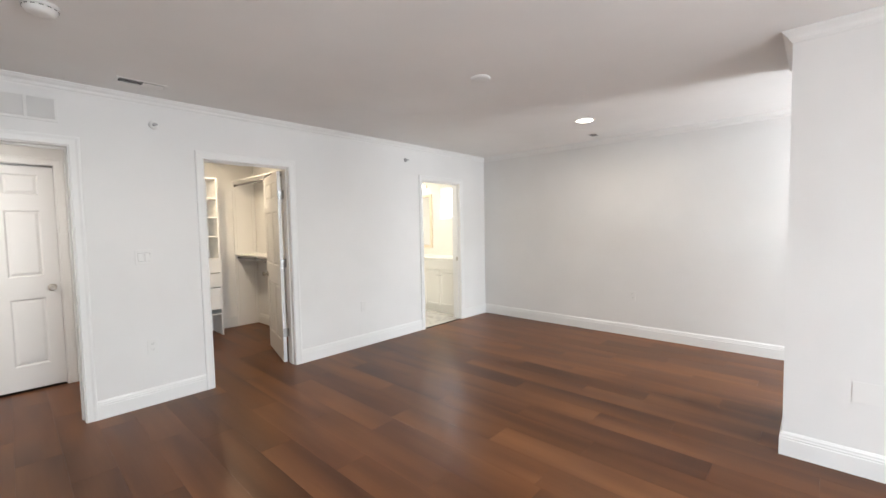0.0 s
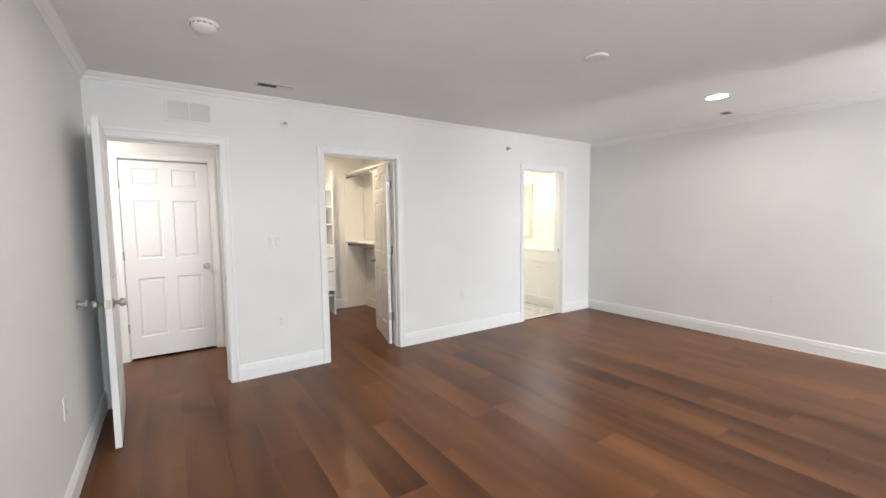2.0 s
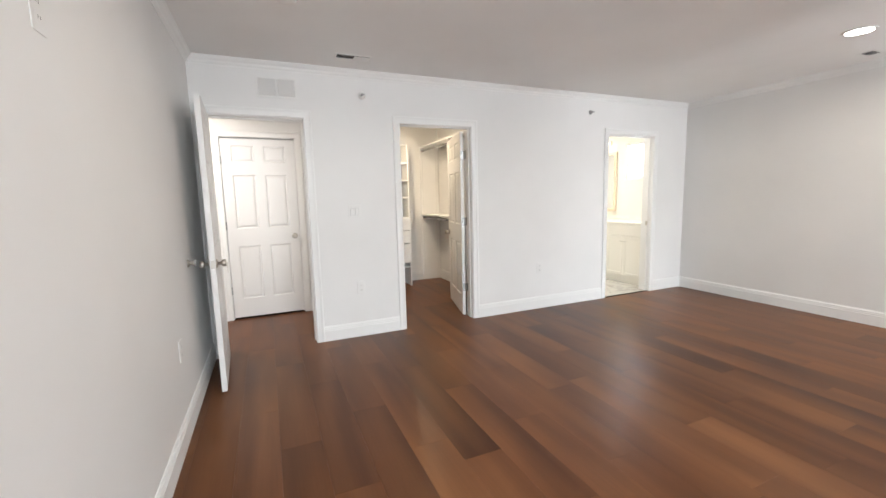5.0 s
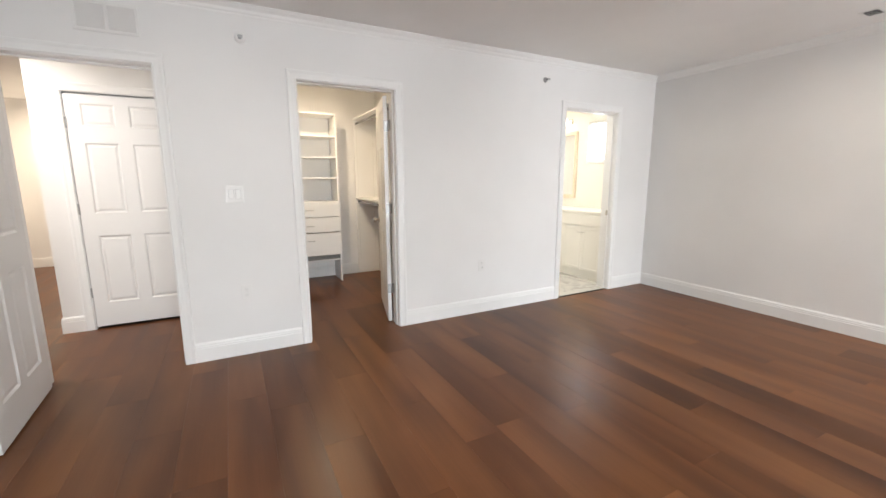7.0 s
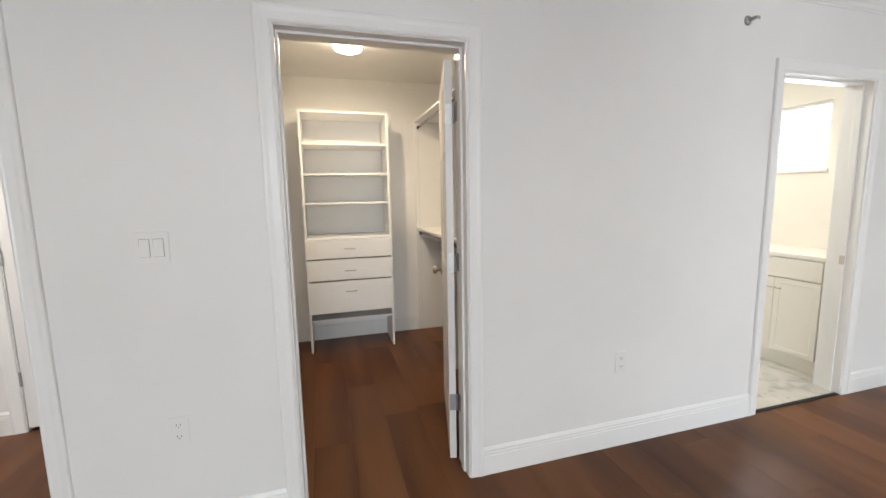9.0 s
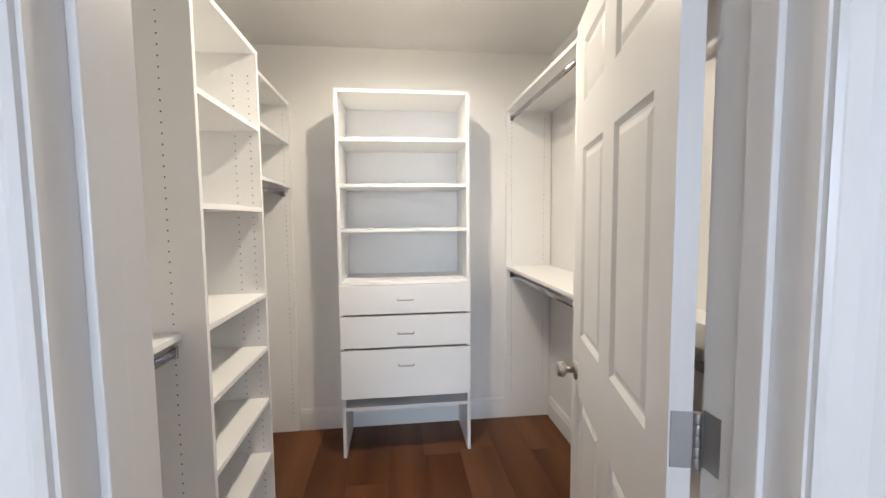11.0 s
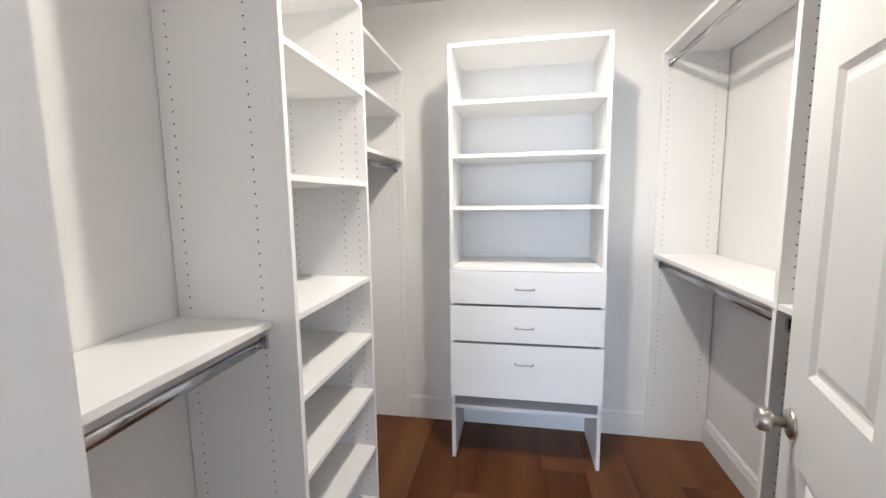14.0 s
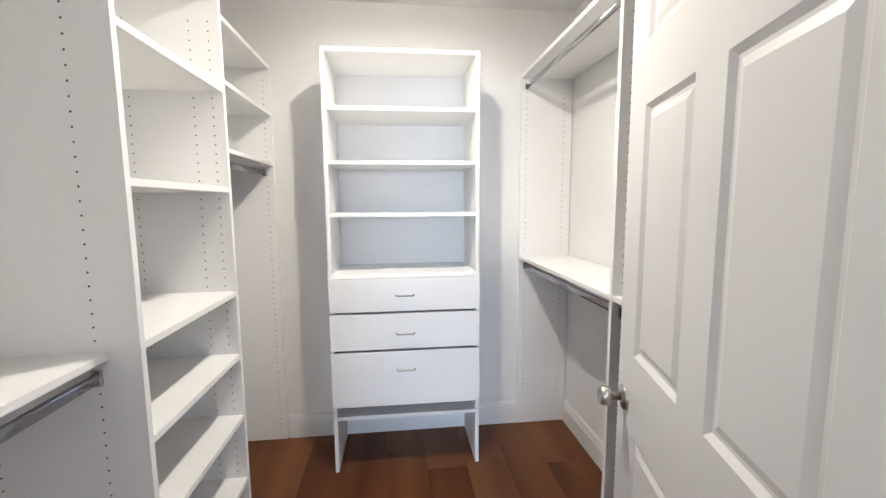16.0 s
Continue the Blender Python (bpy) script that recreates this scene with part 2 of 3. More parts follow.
def casing(name, x, side, y0, y1, z1, label):
    """A mitred door casing on the plane x, standing proud to that side."""
    bm = bmesh.new()
    rows = []
    for leg in range(4):
        rows.append([])
        for u, v in CASE:
            y, z = ((y0 - u, 0), (y0 - u, z1 + u), (y1 + u, z1 + u), (y1 + u, 0))[leg]
            rows[-1].append(bm.verts.new((x + side * v, y, z)))
    for a, b in zip(rows, rows[1:]):
        for k in range(len(CASE)):
            j = (k + 1) % len(CASE)
            bm.faces.new((a[k], a[j], b[j], b[k]))
    bm.faces.new(rows[0])
    bm.faces.new(rows[-1])
    return tagged(link(name, bm, TRIM), label, "trim", kind="structure")


def structure(name, bm, mat, label, category):
    return tagged(link(name, bm, mat), label, category, kind="structure")


# ---- shell ----
J = 0.019  # jamb lining


def wall_with_doors(x0, x1, ya, yb, doors, top=CZ):
    rows, y = [], ya
    for y0, y1, z1 in doors:
        rows.append((x0, x1, y, y0 - J, 0, top))
        rows.append((x0, x1, y0 - J, y1 + J, z1 + J, top))
        y = y1 + J
    rows.append((x0, x1, y, yb, 0, top))
    return boxes(*rows)


structure("wall_west", wall_with_doors(XI, XW, YS - 0.13, YN + 0.13, [HALL, CLOS, BATH]), WALL, "off-white painted wall with three door openings", "wall")
structure("wall_south", boxes((XW, XE, YS - 0.13, YS, 0, CZ)), WALL, "off-white painted wall beside the open door", "wall")
structure("wall_north", boxes((XW, XE + 0.13, YN, YN + 0.13, 0, CZ)), WALL, "plain off-white painted wall", "wall")


def wall_with_windows(x0, x1, ya, yb, wins):
    rows, y = [], ya
    for y0, y1, z0, z1 in wins:
        rows += [(x0, x1, y, y0, 0, CZ), (x0, x1, y0, y1, 0, z0), (x0, x1, y0, y1, z1, CZ)]
        y = y1
    return boxes(*rows, (x0, x1, y, yb, 0, CZ))


structure("wall_east", wall_with_windows(XE, XE + 0.13, YS - 0.13, YN, [WIN_MAIN, WIN_ALC]), WALL, "off-white painted window wall", "wall")
PX, PY0, PY1 = -0.106, 3.22, 3.95
structure("wall_pier", boxes((PX, XE, PY0, PY1, 0, CZ)), WALL, "off-white painted wall return with baseboard and crown", "wall")
structure("ceiling", boxes((CX - 0.13, XE + 0.13, YS - 0.13, YN + 0.13, CZ, CZ + 0.15)), CEIL, "flat white painted ceiling", "ceiling")
structure("ceiling_hall", boxes((-9.4, XI + 0.0, -4.1, YS - 0.13, CZ, CZ + 0.15), (-9.4, CX - 0.13, YS - 0.13, 0.6, CZ, CZ + 0.15)), CEIL, "white painted hall ceiling", "ceiling")

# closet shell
structure("wall_closet_back", boxes((CX - 0.13, CX, CY0 - 0.16, CY1 + 0.13, 0, CZ)), WALL_LIT, "off-white painted closet end wall", "wall")
structure("wall_closet_south", boxes((CX, XI, CY0 - 0.16, CY0, 0, CZ)), WALL_LIT, "off-white painted closet side wall", "wall")
structure("wall_closet_north", boxes((CX, XI, CY1, CY1 + 0.13, 0, CZ)), WALL_LIT, "off-white painted closet side wall", "wall")
# hall shell
HD = (-0.39, 0.383, 2.06)
structure("wall_hall", wall_with_doors(HX - 0.13, HX, -0.61, CY0 - 0.16, [HD]), WALL, "white painted hall wall with a panelled door", "wall")
structure("wall_hall_side", boxes((-9.4, HX - 0.13, -0.61, -0.48, 0, CZ)), WALL, "white painted hall side wall", "wall")
structure("wall_hall_end", boxes((-9.18, -9.05, -2.35, -0.61, 0, CZ)), WALL, "warmly lit white hall end wall", "wall")
HS = -2.22
HSD = (-8.75, -7.985)
structure("wall_hall_south", boxes((-9.18, HSD[0], HS - 0.13, HS, 0, CZ), (HSD[1], XI + 0.13, HS - 0.13, HS, 0, CZ), (HSD[0], HSD[1], HS - 0.13, HS, 2.06, CZ), (HSD[0], HSD[1], HS - 0.13, HS - 0.06, 0, 2.06)), WALL, "white painted hall wall", "wall")
structure("wall_hall_east", boxes((XI, XI + 0.13, HS, YS - 0.13, 0, CZ)), WALL, "white painted hall wall", "wall")
# unseen closure, added to stop outside light leaking in behind the hall door
structure("wall_light_stop", boxes((-6.7, CX - 0.13, -0.48, CY0 - 0.16, 0, CZ)), WALL, "unseen wall added behind the hall door to keep light out", "wall")
# bath shell
structure("wall_bath_north", boxes((-6.5, WIN_BATH[0], YN, YN + 0.13, 0, CZ), (WIN_BATH[1], XI, YN, YN + 0.13, 0, CZ), (WIN_BATH[0], WIN_BATH[1], YN, YN + 0.13, 0, WIN_BATH[2]), (WIN_BATH[0], WIN_BATH[1], YN, YN + 0.13, WIN_BATH[3], CZ)), BATHW, "warm cream bathroom wall with a small high window", "wall")
structure("wall_bath_west", boxes((-6.63, -6.5, CY1 + 0.13, YN + 0.13, 0, CZ)), BATHW, "warm cream bathroom wall", "wall")
structure("wall_bath_south", boxes((-6.5, XI, 3.2, 3.3, 0, CZ)), BATHW, "warm cream bathroom wall", "wall")
structure("ceiling_bath", boxes((-6.63, CX - 0.13, CY1 + 0.13, YN + 0.13, CZ, CZ + 0.15)), CEIL, "white bathroom ceiling", "ceiling")


def jambs(name, x0, x1, opening, label, stop=None):
    """The lining of a doorway: two sides, the head, and the stop strips."""
    y0, y1, z1 = opening
    bm = boxes((x0 - 0.002, x1 + 0.002, y0 - J, y0, 0, z1 + J), (x0 - 0.002, x1 + 0.002, y1, y1 + J, 0, z1 + J), (x0 - 0.002, x1 + 0.002, y0, y1, z1, z1 + J))
    if stop:
        a, b = stop
        for r in ((a, b, y0, y0 + 0.011, 0, z1 - 0.011), (a, b, y1 - 0.011, y1, 0, z1 - 0.011), (a, b, y0, y1, z1 - 0.011, z1)):
            box(bm, *r, bevel=0.002)
    return tagged(link(name, bm, TRIM), label, "door frame", kind="structure")


jambs("door_frame_1", XI, XW, HALL, "white painted door lining to the hall", (XI + 0.03, XI + 0.07))
jambs("door_frame_2", XI, XW, CLOS, "white painted door lining to the closet", (XW - 0.085, XW - 0.045))
jambs("door_frame_3", XI, XW, BATH, "white painted door lining to the bathroom", (XW - 0.085, XW - 0.045))
jambs("door_frame_4", HX - 0.13, HX, HD, "white painted door lining in the hall", (HX - 0.1, HX - 0.062))
for nm, op in (("hall", HALL), ("closet", CLOS), ("bath", BATH)):
    casing("trim_" + nm, XW, 1, *op, "white moulded casing round the doorway")
    casing("trim_inner_" + nm, XI, -1, *op, "white moulded casing inside the doorway")
casing("trim_hall_door", HX, 1, *HD, "white moulded casing round the hall door")

E = 0.0725
for path in (
    [(XE, YS), (XW, YS), (XW, HALL[0] - E)][::-1],
    [(XW, HALL[1] + E), (XW, CLOS[0] - E)][::-1],
    [(XW, CLOS[1] + E), (XW, BATH[0] - E)][::-1],
    [(XW, BATH[1] + E), (XW, YN), (XE, YN)][::-1],
    [(XE, PY0), (PX, PY0), (PX, PY1), (XE, PY1)],
    [(HX, HD[1] + E), (HX, CY0 - 0.16), (XI, CY0 - 0.16)][::-1],
    [(-9.05, -0.61), (HX, -0.61), (HX, HD[0] - E)][::-1],
    [(HSD[0], HS), (-9.05, HS), (-9.05, -0.61)][::-1],
    [(XI, HS), (HSD[1], HS)][::-1],
    [(CX, 0.94), (CX, 2.348)][::-1],
    [(-6.305, CY1), (-5.245, CY1)][::-1],
    [(-5.218, CY1), (XI, CY1)][::-1],
):
    structure("baseboard", sweep(path, BASE), TRIM, "white moulded baseboard along the wall", "baseboard")
structure("trim_crown", sweep([(XE, YS), (XW, YS), (XW, YN), (XE, YN)][::-1], CROWN), TRIM, "white crown moulding under the ceiling", "trim")
structure("trim_crown", sweep([(XE, PY0), (PX, PY0), (PX, PY1), (XE, PY1)], CROWN), TRIM, "white crown moulding round the wall return", "trim")


# ---- windows ----
def window_east(name, y0, y1, z0, z1, label):
    ob = tagged(new(name), label, "window", kind="structure")
    x = XE + 0.05
    part("window_frame", boxes((x, x + 0.05, y0, y0 + 0.045, z0, z1), (x, x + 0.05, y1 - 0.045, y1, z0, z1), (x, x + 0.05, y0 + 0.045, y1 - 0.045, z0, z0 + 0.045), (x, x + 0.05, y0 + 0.045, y1 - 0.045, z1 - 0.045, z1), (x + 0.005, x + 0.045, y0 + 0.045, y1 - 0.045, (z0 + z1) / 2 - 0.02, (z0 + z1) / 2 + 0.02)), TRIM, ob)
    part("window_sill", boxes((XE - 0.03, x, y0 - 0.03, y1 + 0.03, z0 - 0.02, z0 + 0.004), bevel=0.003), TRIM, ob)


window_east("window_1", *WIN_MAIN, "white framed bedroom window letting in daylight")
window_east("window_2", *WIN_ALC, "white framed alcove window letting in daylight")


def window_bath():
    x0, x1, z0, z1 = WIN_BATH
    ob = tagged(new("window_3"), "small high bathroom window with white slatted blind, bright daylight behind", "window", kind="structure")
    y = YN + 0.03
    part("window_frame", boxes((x0, x0 + 0.03, y, y + 0.05, z0, z1), (x1 - 0.03, x1, y, y + 0.05, z0, z1), (x0 + 0.03, x1 - 0.03, y, y + 0.05, z0, z0 + 0.03), (x0 + 0.03, x1 - 0.03, y, y + 0.05, z1 - 0.03, z1)), TRIM, ob)
    part("window_sill", boxes((x0 - 0.01, x1 + 0.01, YN - 0.015, y, z0 - 0.02, z0 + 0.003), bevel=0.003), TRIM, ob)
    part("pane", boxes((x0 + 0.03, x1 - 0.03, y + 0.022, y + 0.028, z0 + 0.03, z1 - 0.03)), GLASS, ob).visible_shadow = False
    z = z0 + 0.06
    while z < z1 - 0.03:
        bm = bmesh.new()
        box(bm, x0 + 0.035, x1 - 0.035, -0.012, 0.012, -0.001, 0.001)
        bmesh.ops.rotate(bm, verts=bm.verts, matrix=Matrix.Rotation(radians(25), 3, "X"))
        bmesh.ops.translate(bm, verts=bm.verts, vec=(0, y - 0.008, z))
        part("slat", bm, TRIM, ob)
        z += 0.032


window_bath()


# ---- doors ----
def leaf(w, h, t, drop=0.0, shift=0.0):
    """A six-panel moulded door: hinge edge at x=0, thickness along -y, both faces panelled."""
    stile, mid = 0.132 * w, 0.127 * w
    us = [0, stile + shift, (w - mid) / 2 + shift, (w + mid) / 2 + shift, w - stile + shift, w]
    zs = [0, 0.215 - drop, 0.825 - drop, 1.025 - drop, 1.625 - drop / 2, 1.767, 1.95, h]
    bm = bmesh.new()
    panels = []
    for side, y in ((1, 0.0), (-1, -t)):
        grid = [[bm.verts.new((u, y, z)) for z in zs] for u in us]
        for i in range(5):
            for k in range(7):
                f = bm.faces.new((grid[i][k], grid[i + 1][k], grid[i + 1][k + 1], grid[i][k + 1]))
                if side > 0:
                    f.normal_flip()
                if i in (1, 3) and k in (1, 3, 5):
                    panels.append(f)
    bm.faces.ensure_lookup_table()
    bmesh.ops.bridge_loops(bm, edges=[e for e in bm.edges if e.is_boundary])
    bmesh.ops.recalc_face_normals(bm, faces=bm.faces)
    bmesh.ops.inset_individual(bm, faces=panels, thickness=0.004, depth=-0.002)
    bmesh.ops.inset_individual(bm, faces=panels, thickness=0.013, depth=-0.0065)
    bmesh.ops.inset_individual(bm, faces=panels, thickness=0.01, depth=0.0)
    bmesh.ops.inset_individual(bm, faces=panels, thickness=0.024, depth=0.0055)
    return bm


def knob_bm(x, y, z, out, tip=0.064):
    """A door knob with rosette, neck and tulip barrel, standing out along y."""
    m = pose(x, y, z, -90 if out > 0 else 90)
    bm = bmesh.new()
    lathe(bm, [(0.001, 0), (0.032, 0), (0.033, 0.003), (0.029, 0.008), (0.017, 0.011)], m)
    lathe(bm, [(0.0115, 0.009), (0.011, 0.03), (0.016, 0.034), (0.0245, 0.04), (0.0265, 0.046), (0.025, tip - 0.006), (0.021, tip), (0.012, tip - 0.003), (0.001, tip - 0.004)], m)
    return bm


def hinge_bm(z, t, leafside=0.032):
    """Butt hinge: a leaf on the door edge, the knuckle at the pivot."""
    bm = boxes((-0.0025, -0.0004, -leafside, 0.0, z - 0.045, z + 0.045))
    for k in range(5):
        lathe(bm, [(0.0058, 0.0), (0.0062, 0.0015), (0.0062, 0.0165), (0.0058, 0.018)], Matrix.Translation((-0.002, 0.006, z - 0.045 + k * 0.018)), 12)
    return bm


T = 0.035


def mirrored(bm):
    for v in bm.verts:
        v.co.y = -v.co.y
    return bm


def swing_door(name, pivot, turn, label, w=0.768, h=2.04, knob_z=0.925, handles=(1, -1), drop=0.0, lift=0.012, shift=0.0):
    """A hinged door: the pivot lies on the face that closes the swing, the leaf's thickness to the left of its width."""
    ob = tagged(new(name), label, "door", kind="structure")
    ob.matrix_world = pose(pivot[0], pivot[1], lift, 0, 0, turn)
    part("door_leaf", mirrored(leaf(w, h, T, drop, shift)), DOORW, ob)
    for z in (0.33, 1.075, 1.8):
        part("hinge", mirrored(hinge_bm(z - 0.012, T)), STEEL, ob, "steel butt hinge")
    for s in handles:
        part("door_knob", mirrored(knob_bm(w - 0.055, 0 if s > 0 else -T, knob_z - 0.012, s)), NICKEL, ob, "satin nickel door knob")
    part("latch", mirrored(boxes((w - 0.0005, w + 0.0015, -T + 0.005, -0.005, knob_z - 0.04, knob_z + 0.016), (w, w + 0.009, -T / 2 - 0.006, -T / 2 + 0.006, knob_z - 0.022, knob_z - 0.002))), NICKEL, ob, "nickel latch plate")
    return ob


# the closet door stands open into the closet, past square
swing_door("door_2", (-4.147, 2.05), 180 - 14.2, "white six-panel door with satin nickel knob, open into the closet", w=0.79, lift=0.006, knob_z=0.907, drop=0.0, shift=-0.007)
bedroom_door = swing_door("door_1", (XW + 0.003, HALL[0] + 0.003), 2.7, "white six-panel bedroom door, open against the side wall", w=0.765)
swing_door("door_4", (HSD[0] + 0.002, HS - 0.01), 0, "closed white six-panel door at the end of the hall", w=0.76, h=2.04, handles=(-1,))
swing_door("door_3", (HX - 0.004, HD[0] + 0.003), 90, "closed white six-panel door in the hall", w=0.767, h=2.02, handles=(1,), lift=0.022)


def hinge_plates(x0, y, side, label):
    """The leaves of three hinges let into the jamb."""
    for z in (0.33, 1.075, 1.8):
        tagged(link("hinge_plate", boxes((x0 - 0.032, x0, y, y + side * 0.0015, z - 0.045, z + 0.045)), STEEL), label, "hinge", group="hinge plates of the closet doorway", kind="structure")


hinge_plates(XI + 0.034, CLOS[1], -1, "steel hinge leaf let into the white door frame")


def key():
    """A key and a ring hanging from the bedroom door's knob."""
    ob = tagged(new("key"), "small brass-coloured key on a ring hanging from the door knob", "key")
    c = bedroom_door.matrix_world @ Vector((0.765 - 0.062, T + 0.066, 0.905))
    ob.matrix_world = Matrix.Translation(c)
    bm = bmesh.new()
    tube(bm, [(0.014 * math.cos(a * math.pi / 8), 0.003, 0.014 * math.sin(a * math.pi / 8) - 0.004) for a in range(17)], 0.0012, 6)
    part("ring", bm, NICKEL, ob)
    bm = boxes((-0.004, 0.004, 0.002, 0.004, -0.062, -0.03), bevel=0.0006)
    lathe(bm, [(0.001, 0), (0.012, 0), (0.012, 0.002), (0.001, 0.002)], pose(0, 0.002, -0.026, -90), 14)
    part("blade", bm, NICKEL, ob)


key()


# ---- wall and ceiling fixtures ----
def on_wall(ob, x, y, z, turn):
    """Places a thing built in the xz plane with its back at y=0, facing -y; turn 90 makes it face +x."""
    ob.matrix_world = pose(x, y, z, 0, 0, turn)
    return ob


def outlet(x, y, z, turn, label, group="wall outlets"):
    ob = on_wall(tagged(new("wall_outlet"), label, "outlet", group), x, y, z, turn)
    part("plate", boxes((-0.036, 0.036, -0.005, 0, -0.059, 0.059), bevel=0.002), PLASTIC, ob)
    for dz in (-0.024, 0.024):
        soc = part("socket", boxes((-0.0165, 0.0165, -0.0065, -0.0052, dz - 0.0145, dz + 0.0145), bevel=0.0006), PLASTIC, ob)
        part("slots", boxes((-0.008, -0.0055, -0.0069, -0.0066, dz - 0.002, dz + 0.007), (0.0055, 0.008, -0.0069, -0.0066, dz - 0.002, dz + 0.007), (-0.002, 0.002, -0.0069, -0.0066, dz - 0.01, dz - 0.006)), GREYV, soc)
    return ob


outlet(XW, 0.83, 0.488, 90, "white duplex wall outlet on the off-white wall")
outlet(XW, 2.95, 0.485, 90, "white duplex wall outlet on the off-white wall")
outlet(-1.675, YN, 0.51, 0, "white duplex wall outlet on the off-white wall")
outlet(-2.72, YS, 0.515, 180, "white duplex wall outlet beside the bedroom door")


def blank_plate(x, y, z, turn, w, h, label, bits=()):
    ob = on_wall(tagged(new("wall_plate"), label, "wall plate"), x, y, z, turn)
    part("plate", boxes((-w / 2, w / 2, -0.0032, 0, -h / 2, h / 2), bevel=0.0012), PLASTIC, ob)
    for bx, bz, bw, bh in bits:
        part("connector", boxes((bx - bw / 2, bx + bw / 2, -0.012, -0.0034, bz - bh / 2, bz + bh / 2), bevel=0.001), GREYV, ob, "dark connector")
    return ob


blank_plate(0.245, PY0, 0.469, 0, 0.115, 0.118, "blank white wall plate on the wall return")
blank_plate(-1.2, YS, 1.845, 180, 0.078, 0.12, "white cable plate with dark connectors high on the wall", [(0.012, 0.022, 0.02, 0.01), (0.002, -0.016, 0.007, 0.008)])
duplex = blank_plate(-1.522, YS, 1.848, 180, 0.075, 0.118, "white duplex plate high on the wall")
for dz in (-0.02, 0.02):
    face = part("receptacle", boxes((-0.0165, 0.0165, -0.0045, -0.0034, dz - 0.014, dz + 0.014), bevel=0.0005), PLASTIC, duplex)
    part("slot", boxes((-0.0075, -0.0055, -0.0049, -0.0046, dz - 0.004, dz + 0.005), (0.0055, 0.0075, -0.0049, -0.0046, dz - 0.004, dz + 0.005)), GREYV, face)


def switch():
    ob = on_wall(tagged(new("light_switch"), "white double rocker light switch between the doorways", "switch"), XW, 0.806, 1.229, 90)
    part("plate", boxes((-0.058, 0.058, -0.006, 0, -0.06, 0.06), bevel=0.0022), PLASTIC, ob)
    for dx in (-0.023, 0.023):
        bm = boxes((dx - 0.0165, dx + 0.0165, -0.0105, -0.0062, -0.033, 0.033), bevel=0.001)
        for v in bm.verts:
            if v.co.y < -0.008:
                v.co.y += 0.0022 * (v.co.z / 0.033)
        part("rocker", bm, PLASTIC, ob)
        part("gap", boxes((dx - 0.0178, dx + 0.0178, -0.0063, -0.006, -0.0343, 0.0343)), GREYV, ob)


switch()


def door_stop():
    ob = on_wall(tagged(new("door_stop"), "round satin nickel door stop with rubber tip on the wall", "door stop"), -3.21, YS, 0.948, 180)
    part("base", lathe(bmesh.new(), [(0.001, 0), (0.027, 0), (0.027, 0.004), (0.02, 0.01), (0.011, 0.014), (0.011, 0.03), (0.018, 0.034), (0.021, 0.038)], pose(0, 0, 0, 90)), NICKEL, ob)
    part("tip", lathe(bmesh.new(), [(0.021, 0.0382), (0.021, 0.046), (0.016, 0.05), (0.001, 0.051)], pose(0, 0, 0, 90)), RUBBER, ob)


door_stop()


def sprinkler(y, z, cap):
    if cap:
        ob = on_wall(tagged(new("sprinkler_head"), "white concealed sidewall sprinkler on the off-white wall", "sprinkler"), XW, y, z, 90)
        part("escutcheon", lathe(bmesh.new(), [(0.001, 0), (0.036, 0), (0.036, 0.004), (0.028, 0.012), (0.02, 0.014)], pose(0, 0, 0, 90)), PLASTIC, ob)
        part("nozzle", lathe(bmesh.new(), [(0.012, 0.0142), (0.012, 0.045), (0.008, 0.05), (0.001, 0.05)], pose(0, 0, 0, 90), 14), STEEL, ob)
        part("deflector", boxes((-0.016, 0.016, -0.062, -0.05, -0.002, 0.002), (-0.016, 0.016, -0.064, -0.061, -0.012, 0.004)), STEEL, ob)
        return
    ob = on_wall(tagged(new("sprinkler_head"), "small metal sidewall sprinkler on the off-white wall", "sprinkler"), XW, y, z, 90)
    part("escutcheon", lathe(bmesh.new(), [(0.001, 0), (0.026, 0), (0.026, 0.003), (0.018, 0.01), (0.013, 0.012)], pose(0, 0, 0, 90)), STEEL, ob)
    part("nozzle", lathe(bmesh.new(), [(0.01, 0.0122), (0.01, 0.04), (0.006, 0.046), (0.001, 0.046)], pose(0, 0, 0, 90), 14), STEEL, ob)
    part("deflector", boxes((-0.014, 0.014, -0.056, -0.046, -0.0015, 0.0015), (-0.014, 0.014, -0.058, -0.055, -0.012, 0.003)), STEEL, ob)


sprinkler(0.924, 2.305, True)
sprinkler(3.685, 2.314, False)


